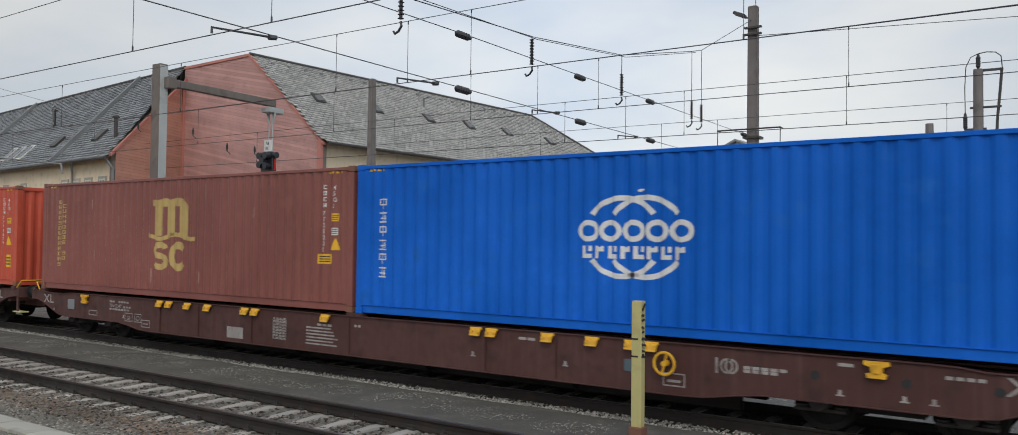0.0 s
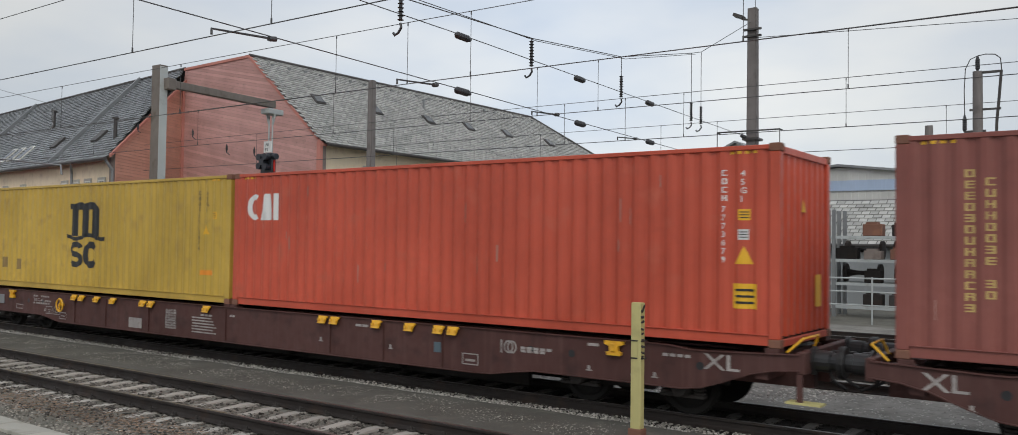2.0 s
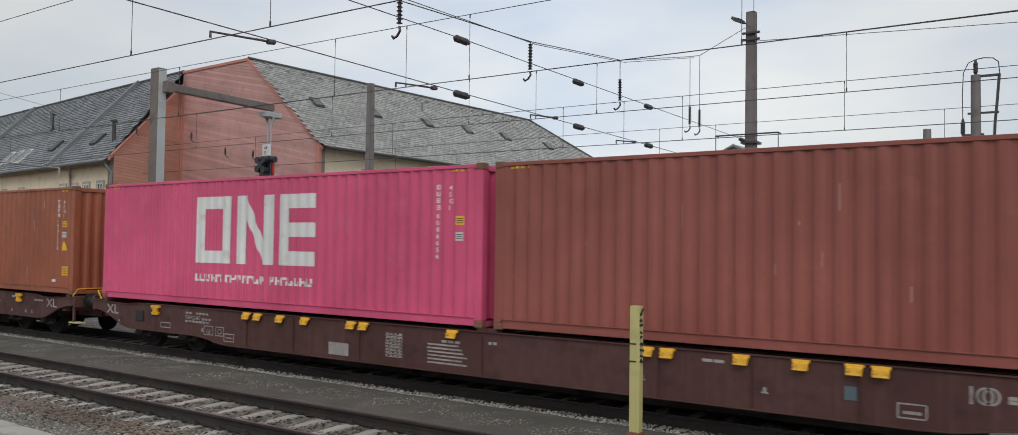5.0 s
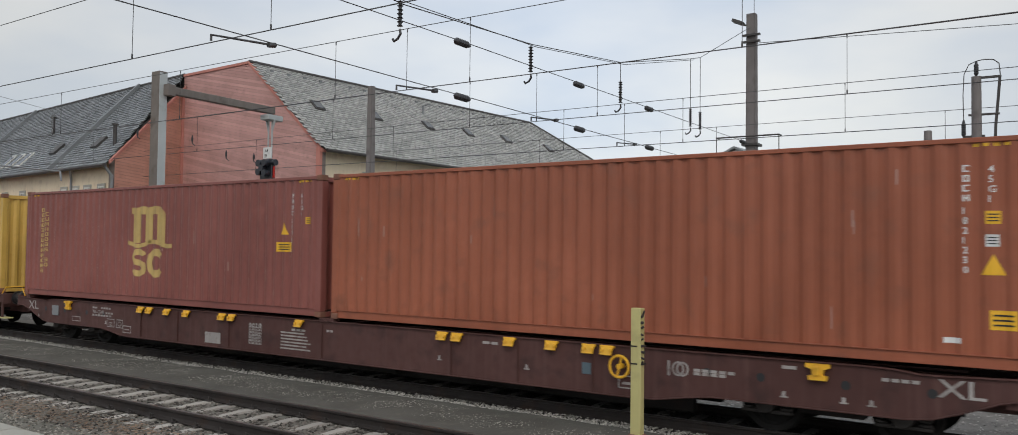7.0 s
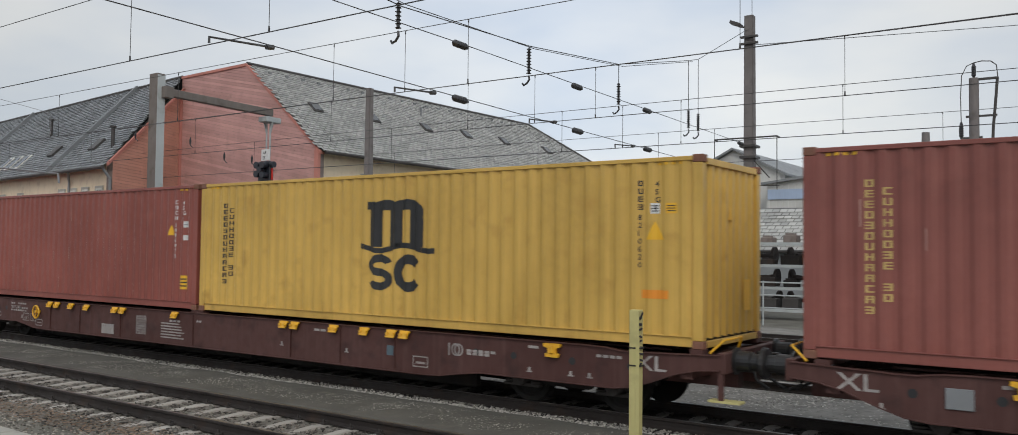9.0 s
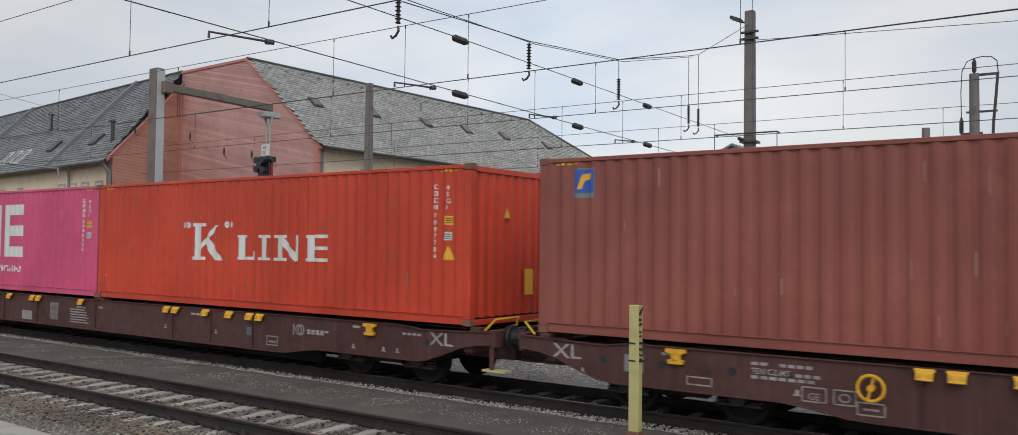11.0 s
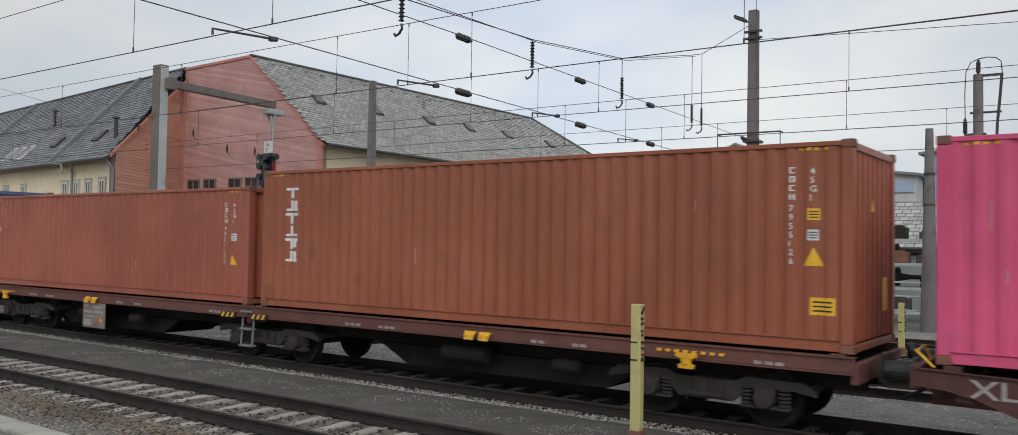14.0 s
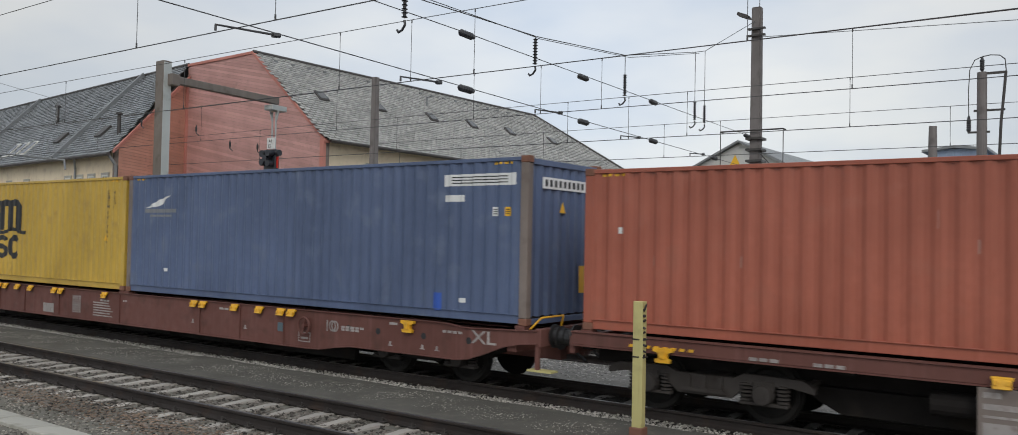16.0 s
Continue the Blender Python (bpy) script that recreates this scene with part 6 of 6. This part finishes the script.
    # signal mast with an arm over the track
    s = thing("signal_gantry", "steel box mast with an arm that carries a black light signal", "signal gantry", at=(-25.05, 15.75, -0.2))
    bm = B()
    box(bm, -0.23, 0.225, -0.15, 0.15, 0, 8.6, 0.012)
    part("mast", bm, M["steelmast"], s)
    # thin pale sheet added to paint the mast's right face as lit
    bm = B()
    box(bm, 0.226, 0.238, -0.14, 0.14, 0.1, 8.55)
    part("cover_plate", bm, M["palemast"], s, "pale face coloured as the lit side of the mast")
    bm = B()
    box(bm, 0.27, 0.48, 0.10, 4.5, 7.84, 8.10, 0.02)
    box(bm, 0.24, 0.50, 0.0, 0.3, 7.78, 8.16, 0.01)
    part("arm", bm, M["steelmast"], s)
    bm = B()
    box(bm, 0.15, 0.62, 4.05, 4.75, 7.58, 7.78, 0.02)
    for x in (0.28, 0.48):
        rod(bm, (x, 4.35, 7.6), (x, 4.35, 5.45), 0.03, 6)
    path_rod(bm, [(0.15, 4.35, 7.6), (0.28, 4.35, 7.2)], 0.04, 6)
    path_rod(bm, [(0.62, 4.35, 7.6), (0.48, 4.35, 7.2)], 0.04, 6)
    part("hanger", bm, M["palemast"], s)
    bm = B()
    box(bm, -0.06, 0.62, 4.25, 4.45, 4.75, 6.12, 0.03)
    h = part("signal_head", bm, M["signal"], s, "black signal head seen from behind")
    bm = B()
    for x, z in ((0.46, 5.96), (0.46, 5.58), (0.12, 5.62), (0.12, 5.95), (0.29, 5.77), (0.46, 5.18), (0.12, 5.22), (0.29, 4.98)):
        lathe(bm, [(4.0, 0.13), (4.24, 0.11)], (x, 0, z), "y", 12)
    for x, z in ((0.80, 5.98),):
        lathe(bm, [(x - 0.2, 0.09), (x, 0.12)], (0, 4.3, z), "x", 10)
    part("hood", bm, M["signal"], h)
    bm = B()
    box(bm, 0.63, 0.70, 4.3, 4.34, 5.42, 5.85)
    part("red_stripe", bm, M["red"], h)
    bm = B()
    box(bm, 0.16, 0.60, 4.22, 4.26, 6.14, 6.56)
    sg = part("sign", bm, M["white"], s, "white sign with two rows of black characters")
    bm = B()
    for k, zz in enumerate((6.38, 6.19)):
        words(bm, ("A8", "E5")[k], 0.26, zz, 0.16)
    for q in bm.verts:
        q.co.y = 4.214
    part("sign_print", bm, M["black"], sg)
    shear_to_view(s)
    marker_post(-5.62, 10.87, -0.14, 1.93, "faded yellow square post with rusty clamps on its side")
    marker_post(-5.2, 25.3, -0.18, 1.40, "short faded yellow post between the empty tracks")


def marker_post(x, y, z, h, label):
    """A painted square post with clamps and bolts on one edge."""
    t = thing("marker_post", label, "post", "marker posts", at=(x, y, z))
    bm = B()
    box(bm, -0.075, 0.075, -0.06, 0.06, 0.2, h, 0.006)
    box(bm, 0.03, 0.085, -0.07, 0.02, 0.25, h - 0.38, 0.004)
    part("shaft", bm, M["post"], t)
    bm = B()
    box(bm, -0.10, 0.10, -0.09, 0.09, 0.0, 0.21, 0.01)
    part("foot", bm, M["gum"], t, "rusty foot")
    for q in (h - 0.77, h - 0.53):
        bm = B()
        box(bm, -0.08, 0.10, -0.068, 0.066, q, q + 0.02)
        part("strap", bm, M["clip"], t, "dark steel strap")
    rnd = random.Random(8)
    for k in range(9):
        q = h - 0.75 + k * 0.08
        bm = B()
        rod(bm, (0.080, -0.05, q), (0.085 + rnd.uniform(0.02, 0.05), -0.05, q + rnd.uniform(-0.02, 0.03)), rnd.uniform(0.012, 0.022), 6)
        part("bolt", bm, M["clip"], t)
    bm = B()
    rod(bm, (0.082, -0.045, h - 0.13), (0.125, -0.045, h - 0.03), 0.014, 6)
    part("hook", bm, M["clip"], t, "rusty hook")


make_masts()


# ---------------------------------------------------------------- yard behind the train
def hall(name, label, x0, x1, y0, y1, eave, ridge, material, roofmat, seed=1):
    t = thing(name, label, "building", "halls behind the yard")
    bm = B()
    xm = (x0 + x1) / 2
    prism(bm, [Vector((x0, y0, -0.2)), Vector((x1, y0, -0.2)), Vector((x1, y0, eave)), Vector((xm, y0, ridge)), Vector((x0, y0, eave))], (0, y1 - y0, 0))
    part("wall", bm, material, t)
    bm = B()
    for a, b in (((x0 - 0.3, eave - 0.15), (xm, ridge + 0.05)), ((xm, ridge + 0.05), (x1 + 0.3, eave - 0.15))):
        prism(bm, [Vector((a[0], y0 - 0.4, a[1])), Vector((b[0], y0 - 0.4, b[1])), Vector((b[0], y1, b[1])), Vector((a[0], y1, a[1]))], (0, 0, 0.16))
    part("roof", bm, roofmat, t)
    bm = B()
    x = x0 + 0.1
    while x < x1 - 0.1:
        box(bm, x, x + 0.12, y0 - 0.05, y0, 0, eave - 0.1)
        x += 0.45
    part("cladding_rib", bm, material, t)
    return t


def make_yard():
    h = hall("hall", "off-white hall with a low gable and a yellow sign", -28.5, -20.7, 63.3, 93, 8.47, 10.4, M["whitewall"], M["gutter"])
    bm = B()
    tri_mesh(bm, -25.3, 8.8, 0.77)
    for v in bm.verts:
        v.co.y = 63.2
    part("sign", bm, M["label"], h, "yellow triangular sign")
    for x in (-27.3, -25.6, -23.9, -22.2):
        window(h, (x, 63.28, 2.6), (1, 0, 0), 1.3, 1.2, (0, 1, 0))
    h = hall("hall", "off-white hall with a pale blue band and windows", -21.3, -11.7, 61.1, 83, 7.7, 8.1, M["whitewall"], M["gutter"])
    bm = B()
    box(bm, -21.2, -11.8, 60.98, 61.05, 6.5, 7.2)
    part("band", bm, M["bluewall"], h, "pale blue band")
    for k in range(6):
        window(h, (-20.4 + 1.5 * k, 61.0, 2.9), (1, 0, 0), 1.2, 1.1, (0, 1, 0))
    hall("tall_hall", "tall pale blue ribbed building with a flat roof", -11.6, -8.3, 63.2, 75, 9.25, 9.28, M["bluewall"], M["gutter"])
    hall("hall", "long grey workshop beyond the yard", -7.4, 19, 65.1, 93, 5.8, 7.8, M["greyhall"], M["slate2"])
    hall("hall", "long grey workshop behind the old building", -81, -47.5, 74, 99, 5.5, 7.5, M["greyhall"], M["slate2"])
    hall("hall", "low grey shed with a slate roof beside the white hall", -37.4, -28.6, 59.1, 83, 5.15, 7.1, M["greyhall"], M["slate2"])
    # racks with spare wheelsets
    bm = B()
    lathe(bm, [(-0.75, 0.10), (-0.74, 0.38), (-0.62, 0.38), (-0.60, 0.16), (-0.2, 0.09), (0.2, 0.09), (0.60, 0.16), (0.62, 0.38), (0.74, 0.38), (0.75, 0.10)], (0, 0, 0), "y", 16)
    ws = mesh_of("spare_wheelset", bm, M["railside"])
    proto = thing("storage_rack", "grey steel rack beside the yard tracks", "rack", "racks")
    for x in (-2.0, 2.0):
        for y in (-0.8, 0.8):
            bm = B()
            box(bm, x - 0.07, x + 0.07, y - 0.07, y + 0.07, 0, 4.4)
            part("upright", bm, M["gutter"], proto)
    for z in (0.35, 1.3, 2.25, 3.2):
        for y in (-0.8, 0.8):
            bm = B()
            box(bm, -2.1, 2.1, y - 0.05, y + 0.05, z, z + 0.12)
            part("beam", bm, M["palemast"], proto)
    for k in range(4):
        cx = -16.7 + k * 4.23
        r = proto if k == 0 else copy_thing(proto, pose(0, 0, 0))
        r.location = (cx, 38.0, -0.2)
        rnd = random.Random(k)
        for lev, z in enumerate((0.35, 1.3, 2.25)):
            for q in range(2):
                if rnd.random() < 0.9:
                    o = tagged(new("spare_part", ws), "dark rusty wheelset stored on a rack", "wheelset", "spare wheelsets")
                    o.location = (cx - 1.0 + q * 1.95 + rnd.uniform(-0.1, 0.1), 38.0 + rnd.uniform(-0.2, 0.2), -0.2 + z + 0.12 + 0.38)
                    o.rotation_euler = (0, 0, math.pi / 2)
    rnd = random.Random(31)
    for k in range(4):
        for z in (0.47, 1.42, 2.37, 3.32):
            for q in range(4):
                if rnd.random() < 0.25:
                    continue
                w, h = rnd.uniform(0.22, 0.42), rnd.uniform(0.2, 0.5)
                bm = B()
                box(bm, -w, w, -0.3, 0.3, 0, h, 0.02)
                box(bm, -w * 0.7, w * 0.5, -0.25, 0.2, h, h + 0.08)
                o = part("spare_part_crate", bm, M[rnd.choice(("railside", "bogie", "gutter_dark", "gum", "board_grey"))])
                tagged(o, "dark crate of spare parts on the rack", "crate", "crates on the racks")
                o.location = (-16.7 + k * 4.23 - 1.5 + q * 1.0, 37.45, -0.2 + z)
    # low shed with a tiled pent roof behind the racks
    t = thing("shed", "low grey shed with a tiled pent roof behind the racks", "shed")
    bm = B()
    prism(bm, [Vector((-21, 45.4, -0.2)), Vector((5, 45.4, -0.2)), Vector((5, 45.4, 2.85)), Vector((-21, 45.4, 2.85))], (0, 0.25, 0))
    prism(bm, [Vector((-21, 48.2, -0.2)), Vector((5, 48.2, -0.2)), Vector((5, 48.2, 5.0)), Vector((-21, 48.2, 5.0))], (0, 0.25, 0))
    part("wall", bm, M["greyhall"], t)
    lo, up = Vector((-21.3, 45.0, 2.80)), Vector((0, 3.5, 2.4))
    bm = B()
    prism(bm, [lo, lo + Vector((26.6, 0, 0)), lo + Vector((26.6, 0, 0)) + up, lo + up], (0, 0, -0.12))
    part("roof", bm, M["gutter_dark"], t)
    tiles = slates("tile_cover", "grey roof tiles in courses", [(0, 0), (26.6, 0), (26.6, up.length), (0, up.length)], lo + Vector((0, 0, 0.01)), (1, 0, 0), up, M["slate"], 0.42, 0.34, 9)
    tiles.parent = t
    bm = B()
    rod(bm, lo + Vector((0, -0.08, -0.03)), lo + Vector((26.6, -0.08, -0.03)), 0.08, 8)
    part("gutter", bm, M["gutter_dark"], t, "dark eaves gutter")
    t = thing("yard_fence", "pale steel railing behind the empty tracks", "railing")
    bm = B()
    for z in (0.5, 1.0, 1.5):
        rod(bm, (-22, 34.0, z), (4, 34.0, z), 0.03, 6)
    part("rail_bar", bm, M["palemast"], t)
    for k in range(14):
        bm = B()
        rod(bm, (-22 + 2 * k, 34.0, -0.2), (-22 + 2 * k, 34.0, 1.55), 0.035, 6)
        part("stanchion", bm, M["palemast"], t)


make_yard()


# ---------------------------------------------------------------- what moves
def motions():
    times = [0.5 * k for k in range(33)]
    for c in TRAIN:
        x, y, z = c.location
        walk(c, [(t, pose(x + shift(t), y, z)) for t in times])
    for w, x in WAGONS:
        walk(w, [(t, pose(x + shift(t), TRAIN_Y, 0)) for t in times])
        for b in w.children:
            if not b.name.startswith("bogie"):
                continue
            for s in b.children:
                if s.name.startswith("wheelset"):
                    p = s.location.copy()
                    walk(s, [(k / FPS, pose(p.x, p.y, p.z, 0, math.degrees(shift(k / FPS) / 0.46), 0)) for k in range(16 * FPS + 1)])


motions()
